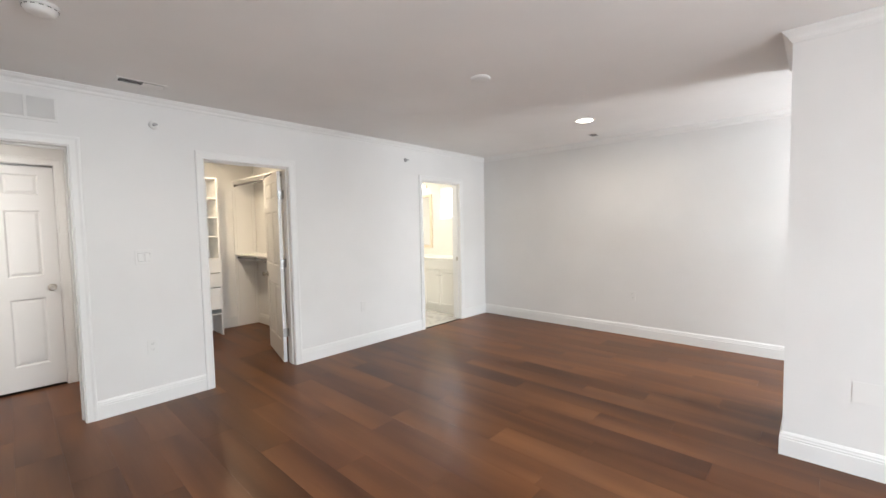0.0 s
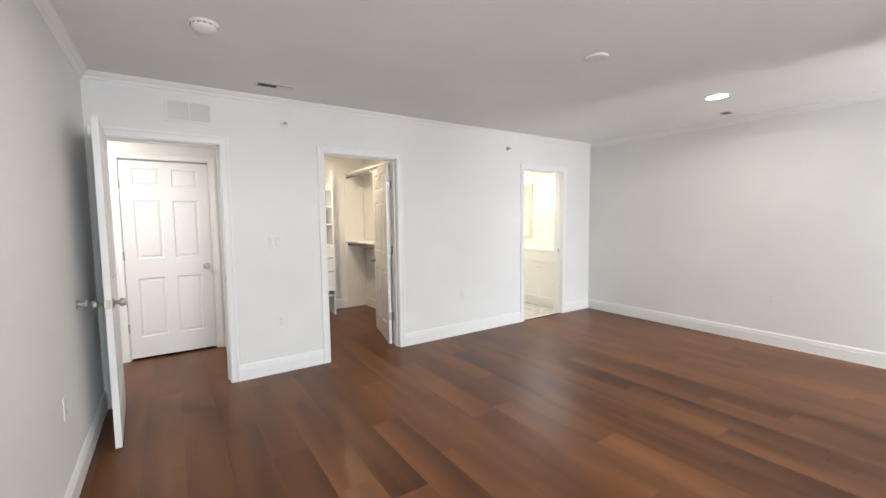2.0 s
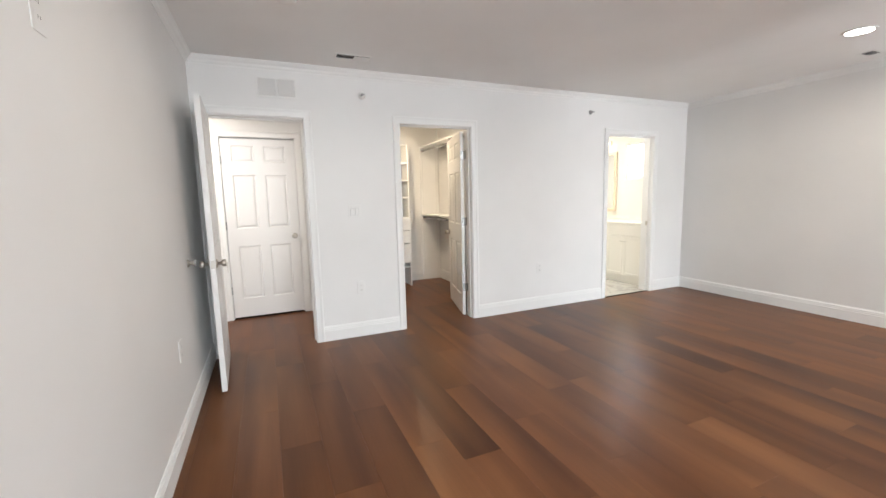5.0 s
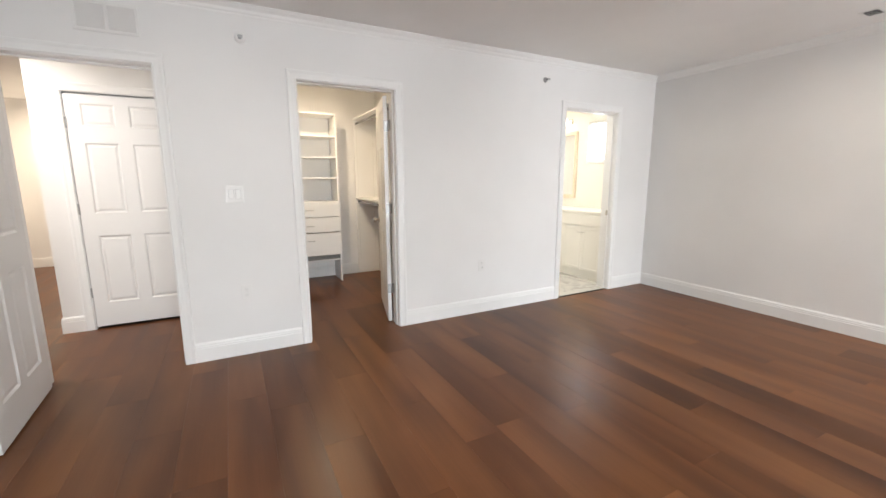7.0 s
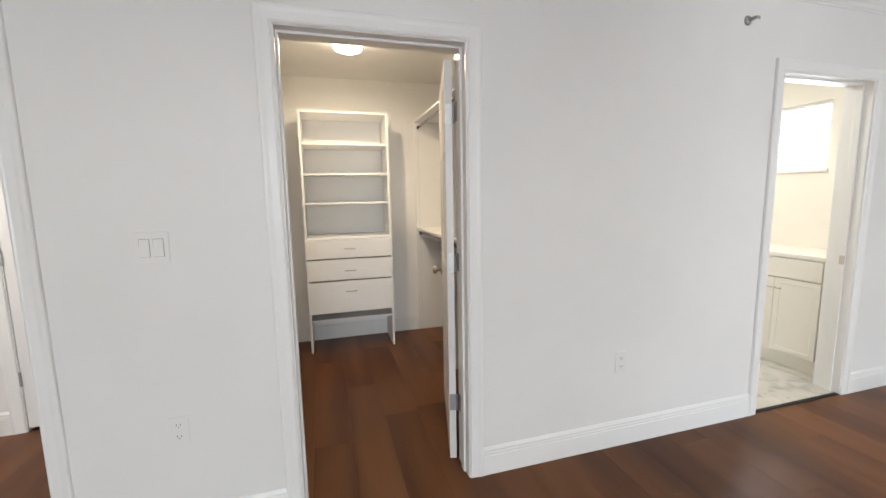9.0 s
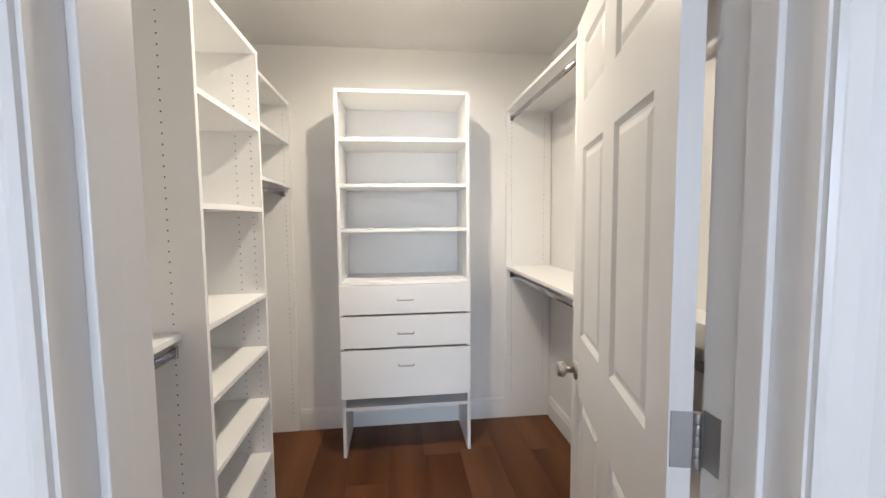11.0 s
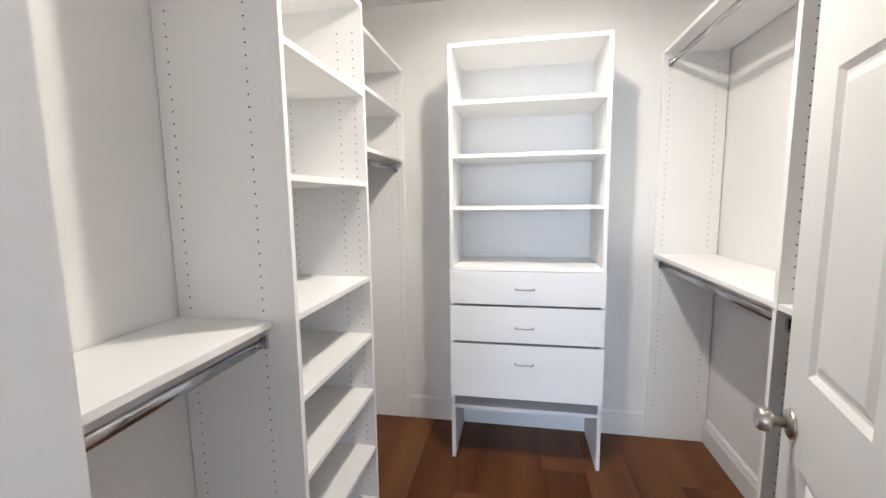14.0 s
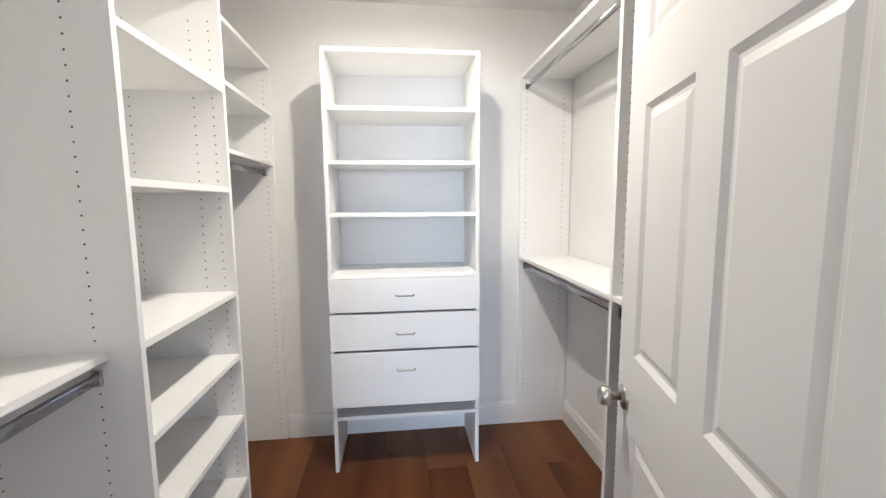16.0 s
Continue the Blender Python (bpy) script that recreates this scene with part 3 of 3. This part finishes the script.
def return_grille():
    """A white return-air grille of two louvred fields over the hall doorway."""
    y0, y1, z0, z1 = 0.043, 0.335, 2.245, 2.385
    ob = tagged(new("return_grille"), "white two-field air return grille above the doorway", "vent")
    ob.matrix_world = pose(XW, (y0 + y1) / 2, (z0 + z1) / 2, 0, 0, 90)
    w, h = y1 - y0, z1 - z0
    e = 0.018
    part("frame", boxes((-w / 2 - e, w / 2 + e, -0.008, 0, h / 2, h / 2 + e), (-w / 2 - e, w / 2 + e, -0.008, 0, -h / 2 - e, -h / 2), (-w / 2 - e, -w / 2, -0.008, 0, -h / 2, h / 2), (w / 2, w / 2 + e, -0.008, 0, -h / 2, h / 2), (-0.009, 0.009, -0.008, 0, -h / 2, h / 2), bevel=0.0015), PLASTIC, ob)
    # flat grey sheet in place of the shade behind the slats
    part("backing", boxes((-w / 2, w / 2, -0.0012, 0, -h / 2, h / 2)), GREYV, ob)
    for a, b in ((-w / 2, -0.009), (0.009, w / 2)):
        for k in range(11):
            z = -h / 2 + (k + 0.5) * h / 11
            bm = boxes((a + 0.0005, b - 0.0005, -0.008, 0.008, -0.0006, 0.0006))
            bmesh.ops.rotate(bm, verts=bm.verts, matrix=Matrix.Rotation(radians(-58), 3, "X"))
            bmesh.ops.translate(bm, verts=bm.verts, vec=(0, -0.0062, z))
            part("slat", bm, PLASTIC, ob)


return_grille()


def ceiling_register(x, y, lx, ly, shut, label):
    """A stamped ceiling register: frame, a near-black sheet for the duct's shade, and curved slats."""
    ob = tagged(new("ceiling_vent"), label, "vent")
    ob.matrix_world = pose(x, y, CZ)
    a, b, e = lx / 2, ly / 2, 0.018
    part("frame", boxes((-a - e, a + e, b, b + e, -0.004, 0), (-a - e, a + e, -b - e, -b, -0.004, 0), (-a - e, -a, -b, b, -0.004, 0), (a, a + e, -b, b, -0.004, 0), bevel=0.0015), PLASTIC, ob)
    part("backing", boxes((-a, a, -b, b, -0.0015, 0)), DARK, ob)
    n = 6
    for half, (y0, y1) in enumerate(((-b, -0.003), (0.003, b))):
        for k in range(n):
            if shut and not half and k % 3 != 1:
                continue
            xx = -a + (k + 0.5) * lx / n
            hw = 0.0007 if not half or not shut else 0.0048
            bm = boxes((-hw, hw, y0, y1, -0.0005, 0.0005))
            tilt = (-35 if half else 16) if shut else 16
            bmesh.ops.rotate(bm, verts=bm.verts, matrix=Matrix.Rotation(radians(tilt), 3, "Y"))
            bmesh.ops.translate(bm, verts=bm.verts, vec=(xx, 0, -0.0035 if not half or not shut else -0.0085))
            part("slat", bm, PLASTIC, ob)
    return ob


ceiling_register(-3.632, 0.787, 0.085, 0.27, True, "white ceiling air register, a dark sheet for the duct's shade in its open half")
ceiling_register(-2.035, 5.04, 0.085, 0.13, False, "small white ceiling air register near the wall")


def smoke_detector():
    ob = tagged(new("smoke_detector"), "round white smoke detector on the ceiling", "smoke detector")
    ob.matrix_world = pose(-2.714, 0.223, CZ, 180)
    part("base", lathe(bmesh.new(), [(0.001, 0), (0.072, 0), (0.073, 0.006), (0.07, 0.014), (0.066, 0.0155)], steps=40), PLASTIC, ob)
    part("cover", lathe(bmesh.new(), [(0.066, 0.016), (0.063, 0.026), (0.054, 0.038), (0.046, 0.043), (0.03, 0.045), (0.001, 0.0455)], steps=40), PLASTIC, ob)
    for k in range(14):
        a = 2 * math.pi * k / 14
        bm = boxes((0.0625, 0.0665, -0.008, 0.008, 0.017, 0.021))
        bmesh.ops.rotate(bm, verts=bm.verts, matrix=Matrix.Rotation(a, 3, "Z"))
        part("slot", bm, GREYV, ob)


smoke_detector()


def ceiling_cap():
    ob = tagged(new("ceiling_cover"), "round white blank cover plate on the ceiling", "cover plate")
    ob.matrix_world = pose(-1.83, 2.5, CZ, 180)
    part("plate", lathe(bmesh.new(), [(0.001, 0), (0.073, 0), (0.075, 0.004), (0.072, 0.012), (0.06, 0.015), (0.001, 0.016)], steps=40), PLASTIC, ob)


ceiling_cap()

for dx, dy in DOWNLIGHTS:
    dl = tagged(new("downlight"), "round lit recessed downlight in the ceiling", "ceiling light", "bedroom downlights")
    dl.matrix_world = pose(dx, dy, CZ, 180)
    part("trim_ring", lathe(bmesh.new(), [(0.092, 0.0), (0.104, 0.0), (0.104, 0.003), (0.1, 0.006), (0.095, 0.007), (0.092, 0.006)], steps=40), PLASTIC, dl)
    part("diffuser", lathe(bmesh.new(), [(0.001, 0), (0.0915, 0), (0.0915, 0.004), (0.07, 0.009), (0.001, 0.012)], steps=40), LAMP, dl, "glowing white diffuser")


def closet_light():
    ob = tagged(new("ceiling_light"), "round lit flush ceiling light in the closet", "ceiling light")
    ob.matrix_world = pose(-5.32, 1.66, CZ, 180)
    part("base", lathe(bmesh.new(), [(0.001, 0), (0.105, 0), (0.107, 0.003), (0.107, 0.009), (0.104, 0.011)], steps=40), PLASTIC, ob)
    part("diffuser", lathe(bmesh.new(), [(0.102, 0.0112), (0.104, 0.05), (0.095, 0.075), (0.06, 0.092), (0.001, 0.098)], steps=40), LAMPC, ob, "glowing white diffuser")


closet_light()


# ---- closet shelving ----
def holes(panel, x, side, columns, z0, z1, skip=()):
    """Rows of flat dark discs, the shade of shelf-pin holes, on a panel's face at x, seen from that side."""
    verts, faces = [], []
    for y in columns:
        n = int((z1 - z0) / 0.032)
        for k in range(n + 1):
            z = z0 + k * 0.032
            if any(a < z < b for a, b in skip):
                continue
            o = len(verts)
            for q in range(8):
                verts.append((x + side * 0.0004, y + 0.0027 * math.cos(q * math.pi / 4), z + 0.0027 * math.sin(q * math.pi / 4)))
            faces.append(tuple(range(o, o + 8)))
    me = bpy.data.meshes.new("pin_hole_discs")
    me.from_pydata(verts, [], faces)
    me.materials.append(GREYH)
    ob = new("pin_hole_discs", me)
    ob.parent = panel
    return tagged(ob, "rows of small flat dark discs for the shade in shelf-pin holes", kind="stuff")


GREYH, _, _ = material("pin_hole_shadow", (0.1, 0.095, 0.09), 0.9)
P = 0.019  # board


def board(name, parent, x0, x1, y0, y1, z0, z1, label=""):
    return part(name, boxes((x0, x1, y0, y1, z0, z1), bevel=0.0012), MELA, parent, label)


def rod(parent, x0, x1, y, z):
    """An oval chrome hanging rail with end cups."""
    bm = bmesh.new()
    rings = []
    for x in (x0 + 0.002, x1 - 0.002):
        rings.append([bm.verts.new((x, y + 0.0075 * math.cos(2 * math.pi * k / 20), z + 0.015 * math.sin(2 * math.pi * k / 20))) for k in range(20)])
    for k in range(20):
        f = bm.faces.new((rings[0][k], rings[0][(k + 1) % 20], rings[1][(k + 1) % 20], rings[1][k]))
        f.smooth = True
    for r in rings:
        bm.faces.new(r)
    rl = part("hanging_rail", bm, CHROME, parent, "oval chrome hanging rail")
    for a, b in ((x0, x0 + 0.01), (x1 - 0.01, x1)):
        part("end_cup", boxes((a, b, y - 0.011, y + 0.011, z - 0.019, z + 0.02), bevel=0.003), CHROME, rl)


def thing(name, label, category, group=""):
    return tagged(new(name), label, category, group)


def closet_tower():
    """The drawer tower on the end wall: side panels, shelves, three drawers, legs."""
    xf, y0, y1, top = -5.953, 1.264, 2.029, 2.147
    ob = thing("closet_tower", "tall white shelving tower with three drawers against the closet end wall", "shelf unit")
    back = CX + 0.0005
    for a, b, s in ((y0, y0 + P, 1), (y1 - P, y1, -1)):
        side = board("side_panel", ob, CX + 0.016, xf, a, b, 0.001, top)
        me = [(CX + 0.05), (xf - 0.037)]
        # flat discs coloured dark for the shade inside the tower's pin holes
        verts, faces = [], []
        yy = (b if s > 0 else a) + s * 0.0004
        for x in me:
            for k in range(31):
                z = 1.11 + k * 0.032
                if min(abs(z - q) for q in (1.345, 1.601, 1.857)) < 0.02:
                    continue
                o = len(verts)
                verts += [(x + 0.0027 * math.cos(q * math.pi / 4), yy, z + 0.0027 * math.sin(q * math.pi / 4)) for q in range(8)]
                faces.append(tuple(range(o, o + 8)))
        mesh = bpy.data.meshes.new("pin_hole_discs")
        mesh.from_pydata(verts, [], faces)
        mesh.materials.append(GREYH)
        h = new("pin_hole_discs", mesh)
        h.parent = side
        tagged(h, "rows of small flat dark discs for the shade in shelf-pin holes", kind="stuff")
    ia, ib = y0 + P + 0.0005, y1 - P - 0.0005
    for z in (top - P / 2 - 0.001, 1.867, 1.61, 1.353, 1.046):
        board("shelf", ob, back, xf + 0.001 if z < 2 else xf, ia, ib, z - P / 2, z + P / 2)
    board("shelf", ob, CX + 0.016, xf - 0.002, ia, ib, 0.286, 0.305)
    for z0, z1, hz in ((0.866, 1.034, 0.95), (0.668, 0.854, 0.752), (0.366, 0.655, 0.562)):
        d = part("drawer_front", boxes((xf + 0.0015, xf + 0.0205, y0 + 0.001, y1 - 0.001, z0, z1), bevel=0.0012), MELA, ob)
        part("drawer_box", boxes((CX + 0.05, xf + 0.0012, ia + 0.012, ib - 0.012, z0 + 0.012, z1 - 0.03)), MELA, d)
        bm = bmesh.new()
        x1, yc, r = xf + 0.0206, 1.643, 0.0445
        pts = [(x1, yc - r, hz), (x1 + 0.018, yc - r, hz), (x1 + 0.025, yc - r + 0.003, hz), (x1 + 0.028, yc - r + 0.01, hz), (x1 + 0.028, yc + r - 0.01, hz), (x1 + 0.025, yc + r - 0.003, hz), (x1 + 0.018, yc + r, hz), (x1, yc + r, hz)]
        tube(bm, pts, 0.0033, 10)
        part("handle", bm, PULL, d, "satin steel wire handle")


closet_tower()

YF = 1.01  # front of the left shelf unit
LX0, LX1 = -4.899, -5.489


def left_shelf_unit():
    ob = thing("shelf_unit", "tall white open shelf unit with pin-hole side panels", "shelf unit", "closet shelving")
    top = 2.15
    shelves = (0.095, 0.337, 0.596, 0.839, 1.08, 1.463, 1.812)
    skip = [(z - 0.02, z + 0.02) for z in shelves]
    near = board("side_panel", ob, LX0 - P, LX0, CY0 + 0.004, YF, 0.001, top)
    holes(near, LX0, 1, (CY0 + 0.045, YF - 0.096), 0.3, 2.05, [(1.02, 1.09)])
    holes(near, LX0 - P, -1, (CY0 + 0.045, YF - 0.037), 0.15, 2.05, skip)
    far = board("side_panel", ob, LX1, LX1 + P, CY0 + 0.004, YF, 0.001, top)
    holes(far, LX1 + P, 1, (CY0 + 0.06, YF - 0.1, YF - 0.037), 0.15, 2.05, skip)
    for z in (*shelves, top - 0.0105):
        board("shelf", ob, LX1 + P + 0.0005, LX0 - P - 0.0005, CY0 + 0.004, YF - 0.001, z - P / 2, z + P / 2)


left_shelf_unit()


def left_near_bay():
    ob = thing("hanging_shelf", "white closet shelf with chrome hanging rail beneath, beside the door", "shelf", "closet shelving")
    x0, x1 = LX0 + 0.0006, XI - 0.001
    board("shelf", ob, x0, x1, CY0 + 0.003, 0.938, 1.054, 1.073)
    rod(ob, x0, x1, 0.914, 1.012)


left_near_bay()


def left_far_bay():
    ob = thing("hanging_shelf", "white stacked closet shelves with chrome hanging rail in the corner", "shelf", "closet shelving")
    x0, x1 = -6.311, LX1 - 0.0006
    end = board("end_panel", ob, CX + 0.0003, CX + P, CY0 + 0.004, 0.93, 0.001, 2.17)
    holes(end, CX + P, 1, (CY0 + 0.045, 0.893), 0.1, 2.1, [(1.6, 1.66), (1.88, 1.93)])
    for z in (2.155, 1.904, 1.632):
        board("shelf", ob, x0, x1, CY0 + 0.003, 0.928, z - P / 2, z + P / 2)
    rod(ob, x0, x1, 0.88, 1.585)


left_far_bay()

RF, RN = 2.35, -5.222


def right_bay():
    ob = thing("hanging_unit", "white double-hang closet unit with two shelves and chrome rails", "shelf unit", "closet shelving")
    end = board("end_panel", ob, CX + 0.0003, CX + P, RF, CY1 - 0.004, 0.001, 2.155)
    holes(end, CX + P, 1, (RF + 0.037, CY1 - 0.055), 0.2, 2.1, [(1.0, 1.1)])
    near = board("side_panel", ob, RN - P, RN, RF, CY1 - 0.017, 0.001, 2.155)
    holes(near, RN, 1, (RF + 0.037, CY1 - 0.055), 0.2, 2.1, [(1.0, 1.1)])
    x0, x1 = CX + P + 0.0005, RN - P - 0.0005
    for z, ry, low in ((2.145, RF + 0.034, 0.058), (1.074, RF + 0.035, 0.05)):
        board("shelf", ob, x0, x1, RF + 0.003, CY1 - 0.004, z - P / 2, z + P / 2)
        rod(ob, x0, x1, ry, z - low)


right_bay()


def right_near_bay():
    ob = thing("hanging_shelf", "white closet shelf with chrome hanging rail behind the open door", "shelf", "closet shelving")
    x0, x1 = RN + 0.0006, XI - 0.001
    for z in (1.074, 2.145):
        board("shelf", ob, x0, x1, RF + 0.003, CY1 - 0.003, z - P / 2, z + P / 2)
        rod(ob, x0, x1, RF + 0.035, z - 0.05)


right_near_bay()


# ---- bathroom ----
def vanity():
    x0, x1, yf, yb = -5.515, -4.215, 4.885, YN - 0.002
    ob = thing("bathroom_vanity", "cream painted bathroom vanity cabinet with panelled doors", "vanity")
    part("body", boxes((x0, x1, yf + 0.02, yb, 0.11, 0.88), bevel=0.002), CREAM, ob)
    part("toe_kick", boxes((x0, x1 - 0.002, yf + 0.038, yb, 0, 0.109)), CREAM, ob)
    part("apron", boxes((x0 + 0.01, x1 - 0.01, yf, yf + 0.0195, 0.72, 0.872), bevel=0.003), CREAM, ob)
    n, w = 4, 0.321
    for k in range(n):
        a, b = x1 - 0.008 - (k + 1) * w + 0.002, x1 - 0.008 - k * w - 0.002
        bm = bmesh.new()
        box(bm, a, b, yf, yf + 0.0195, 0.12, 0.712)
        bm.faces.ensure_lookup_table()
        bmesh.ops.recalc_face_normals(bm, faces=bm.faces)
        front = [min(bm.faces, key=lambda f: f.calc_center_median().y)]
        bmesh.ops.inset_individual(bm, faces=front, thickness=0.05, depth=0.0)
        bmesh.ops.inset_individual(bm, faces=front, thickness=0.01, depth=-0.0035)
        d = part("cabinet_door", bm, CREAM, ob)
        hx = b - 0.032 if k % 2 else a + 0.032
        bm = bmesh.new()
        tube(bm, [(hx - 0.02, yf - 0.001, 0.63), (hx - 0.02, yf - 0.02, 0.63), (hx - 0.015, yf - 0.024, 0.63), (hx + 0.015, yf - 0.024, 0.63), (hx + 0.02, yf - 0.02, 0.63), (hx + 0.02, yf - 0.001, 0.63)], 0.004, 8)
        part("handle", bm, NICKEL, d, "nickel bar handle")
    part("countertop", boxes((x0, x1 + 0.003, yf - 0.001, yb, 0.8805, 0.914), bevel=0.004), CREAM, ob, "cream stone countertop")


vanity()


def bath_mirror():
    x0, x1, z0, z1, y = -5.85, -5.17, 1.045, 2.02, YN - 0.03
    ob = thing("wall_mirror", "gilt framed rectangular mirror above the vanity", "mirror")
    e = 0.05
    part("frame", boxes((x0, x0 + e, y, YN - 0.001, z0, z1), (x1 - e, x1, y, YN - 0.001, z0, z1), (x0 + e, x1 - e, y, YN - 0.001, z0, z0 + e), (x0 + e, x1 - e, y, YN - 0.001, z1 - e, z1), bevel=0.006), GILT, ob, "antique gilt moulded frame")
    part("glass", boxes((x0 + e, x1 - e, y + 0.012, YN - 0.001, z0 + e, z1 - e)), MIRROR, ob)


bath_mirror()


def vanity_light():
    ob = thing("wall_lamp", "lit vanity wall lamp with warm glass shades", "wall lamp")
    part("backplate", boxes((-5.75, -5.3, YN - 0.03, YN - 0.001, 2.13, 2.2), bevel=0.004), NICKEL, ob)
    for x in (-5.68, -5.52, -5.36):
        part("shade", lathe(bmesh.new(), [(0.001, 0), (0.03, 0), (0.045, -0.06), (0.05, -0.1), (0.045, -0.1), (0.001, -0.09)], Matrix.Translation((x, YN - 0.09, 2.2))), LAMPW, ob, "glowing frosted glass shade")
        part("arm", tube(bmesh.new(), [(x, YN - 0.03, 2.17), (x, YN - 0.06, 2.2), (x, YN - 0.09, 2.205)], 0.006, 8), NICKEL, ob)


vanity_light()
tagged(link("strike_plate", boxes((XW - 0.075, XW - 0.045, BATH[1] - 0.0125, BATH[1] - 0.0111, 0.9, 0.96)), NICKEL), "nickel strike plate on the bathroom door frame", "strike plate", kind="structure")
tagged(link("strike_plate", boxes((XW - 0.04, XW - 0.008, HALL[1] - 0.0015, HALL[1] - 0.0002, 0.9, 0.96)), NICKEL), "nickel strike plate on the bedroom door frame", "strike plate", kind="structure")
structure("threshold", boxes((XW - 0.024, XW + 0.003, BATH[0] + 0.001, BATH[1] - 0.001, 0.0005, 0.006), bevel=0.002), DARK, "dark threshold strip under the bathroom doorway", "threshold")
structure("threshold_saddle", boxes((XI - 0.011, XW - 0.0245, BATH[0] + 0.001, BATH[1] - 0.001, 0.0005, 0.005), bevel=0.001), TILE, "pale stone saddle in the bathroom doorway", "threshold")

# ---- floors: boards and tiles, piece by piece ----
floor = structure("floor", boxes((CX - 0.1, XE + 0.1, YS - 0.1, YN + 0.1, -0.2, -0.0085), (-9.4, CX - 0.1, -4.1, CY0 - 0.05, -0.2, -0.0085), (CX - 0.1, XI, -4.1, YS - 0.1, -0.2, -0.0085)), DARK, "brown wood plank floor", "floor")
bath_floor = structure("floor_bath", boxes((-6.5, XI, 3.3, YN, -0.0084, -0.004)), GREYV, "grey veined stone tile bathroom floor", "floor")


def piece_mesh(name, lx, ly, h, mat, ch=0.0003):
    """One board or tile with a small chamfer round its top."""
    a, b = lx / 2, ly / 2
    v = [(-a, -b, -h), (a, -b, -h), (a, b, -h), (-a, b, -h), (-a, -b, -ch), (a, -b, -ch), (a, b, -ch), (-a, b, -ch), (-a + ch, -b + ch, 0), (a - ch, -b + ch, 0), (a - ch, b - ch, 0), (-a + ch, b - ch, 0)]
    f = [(8, 9, 10, 11)]
    for k in range(4):
        j = (k + 1) % 4
        f += [(k, j, 4 + j, 4 + k), (4 + k, 4 + j, 8 + j, 8 + k)]
    me = bpy.data.meshes.new(name)
    me.from_pydata(v, [], f)
    me.materials.append(mat)
    return me


PITCH, LONG, ROW0 = 0.2165, 1.22, 1.095
WHOLE = piece_mesh("plank", LONG - 0.0003, PITCH - 0.0003, 0.008, WOOD)
ENDS = {0: -2.575, -1: -3.05, -2: -2.04, -3: -2.56, -4: -3.08, 1: -2.035, 4: -3.53, 5: -1.56, 6: -1.02}
# tone of single boards, 0 dark to 1 light, by row and western end
TONES = {(-4, -3.08): 0.18, (-3, -2.56): 0.24, (-1, -3.05): 0.2, (0, -3.795): 0.22, (0, -2.575): 0.65, (1, -3.255): 0.85, (1, -2.035): 0.5, (5, -1.56): 0.85, (-2, -3.26): 0.75, (4, -3.53): 0.2}
dice = random.Random(11)


def lay(x0, x1, y0, y1, through_doors=(), leave=None):
    """Planks along x over a rectangle of the plan; rows and joints run on one grid for the whole place.

    Rows that lie wholly in a range of through_doors run on through that doorway to its x; leave names a range to skip."""
    start = x0
    k0, k1 = math.floor((y0 - ROW0) / PITCH), math.ceil((y1 - ROW0) / PITCH)
    for k in range(k0, k1):
        ya, yb = max(y0, ROW0 + k * PITCH), min(y1, ROW0 + (k + 1) * PITCH)
        if yb - ya < 0.004:
            continue
        ra, rb = ROW0 + k * PITCH, ROW0 + (k + 1) * PITCH
        if leave and ra >= leave[0] and rb <= leave[1]:
            continue
        x0 = start
        for a, b, far in through_doors:
            if ra >= a and rb <= b:
                x0 = far
        joint = ENDS.get(k, ((k * 0.3819) % 1) * LONG)
        i = math.floor((x0 - joint) / LONG)
        while joint + i * LONG < x1:
            xa, xb = max(x0, joint + i * LONG), min(x1, joint + (i + 1) * LONG)
            i += 1
            if xb - xa < 0.004:
                continue
            west = joint + (i - 1) * LONG
            tone = dice.uniform(0.2, 0.8)
            for (row, end), known in TONES.items():
                if row == k and abs(end - west) < 0.02:
                    tone = known
            whole = xb - xa > LONG - 1e-6 and yb - ya > PITCH - 1e-6
            me = WHOLE if whole else piece_mesh("plank", xb - xa - 0.0003, yb - ya - 0.0003, 0.008, WOOD)
            ob = new("plank", me)
            ob.location = ((xa + xb) / 2, (ya + yb) / 2, 0)
            ob.color = (tone, tone, tone, 1)
            ob.parent = floor


# boards stop at the hall door; the near-black slab stands for shade beneath it
lay(XI - 0.02, XE, YS, YN, [(CY0, CY1, CX), (YS, CY0 - 0.16, HX - 0.003)])
lay(CX, XI - 0.02, CY0, CY1, leave=(CY0, CY1))
lay(HX - 0.003, XI - 0.02, -0.61, CY0 - 0.16, leave=(YS, CY0 - 0.16))
lay(-9.05, XI - 0.02, HS, -0.61)
TILE_MESH = piece_mesh("tile", 0.6, 0.3, 0.004, TILE, 0.001)
for i in range(4):
    for k in range(7):
        xa = -6.44 + i * 0.603 + (0.15 if k % 2 else 0)
        xb = min(xa + 0.6, XI - 0.012)
        ob = new("tile", TILE_MESH if xb - xa > 0.599 else piece_mesh("tile", xb - xa, 0.3, 0.004, TILE, 0.001))
        ob.location = ((xa + xb) / 2, 3.47 + k * 0.303, 0)
        ob.parent = bath_floor
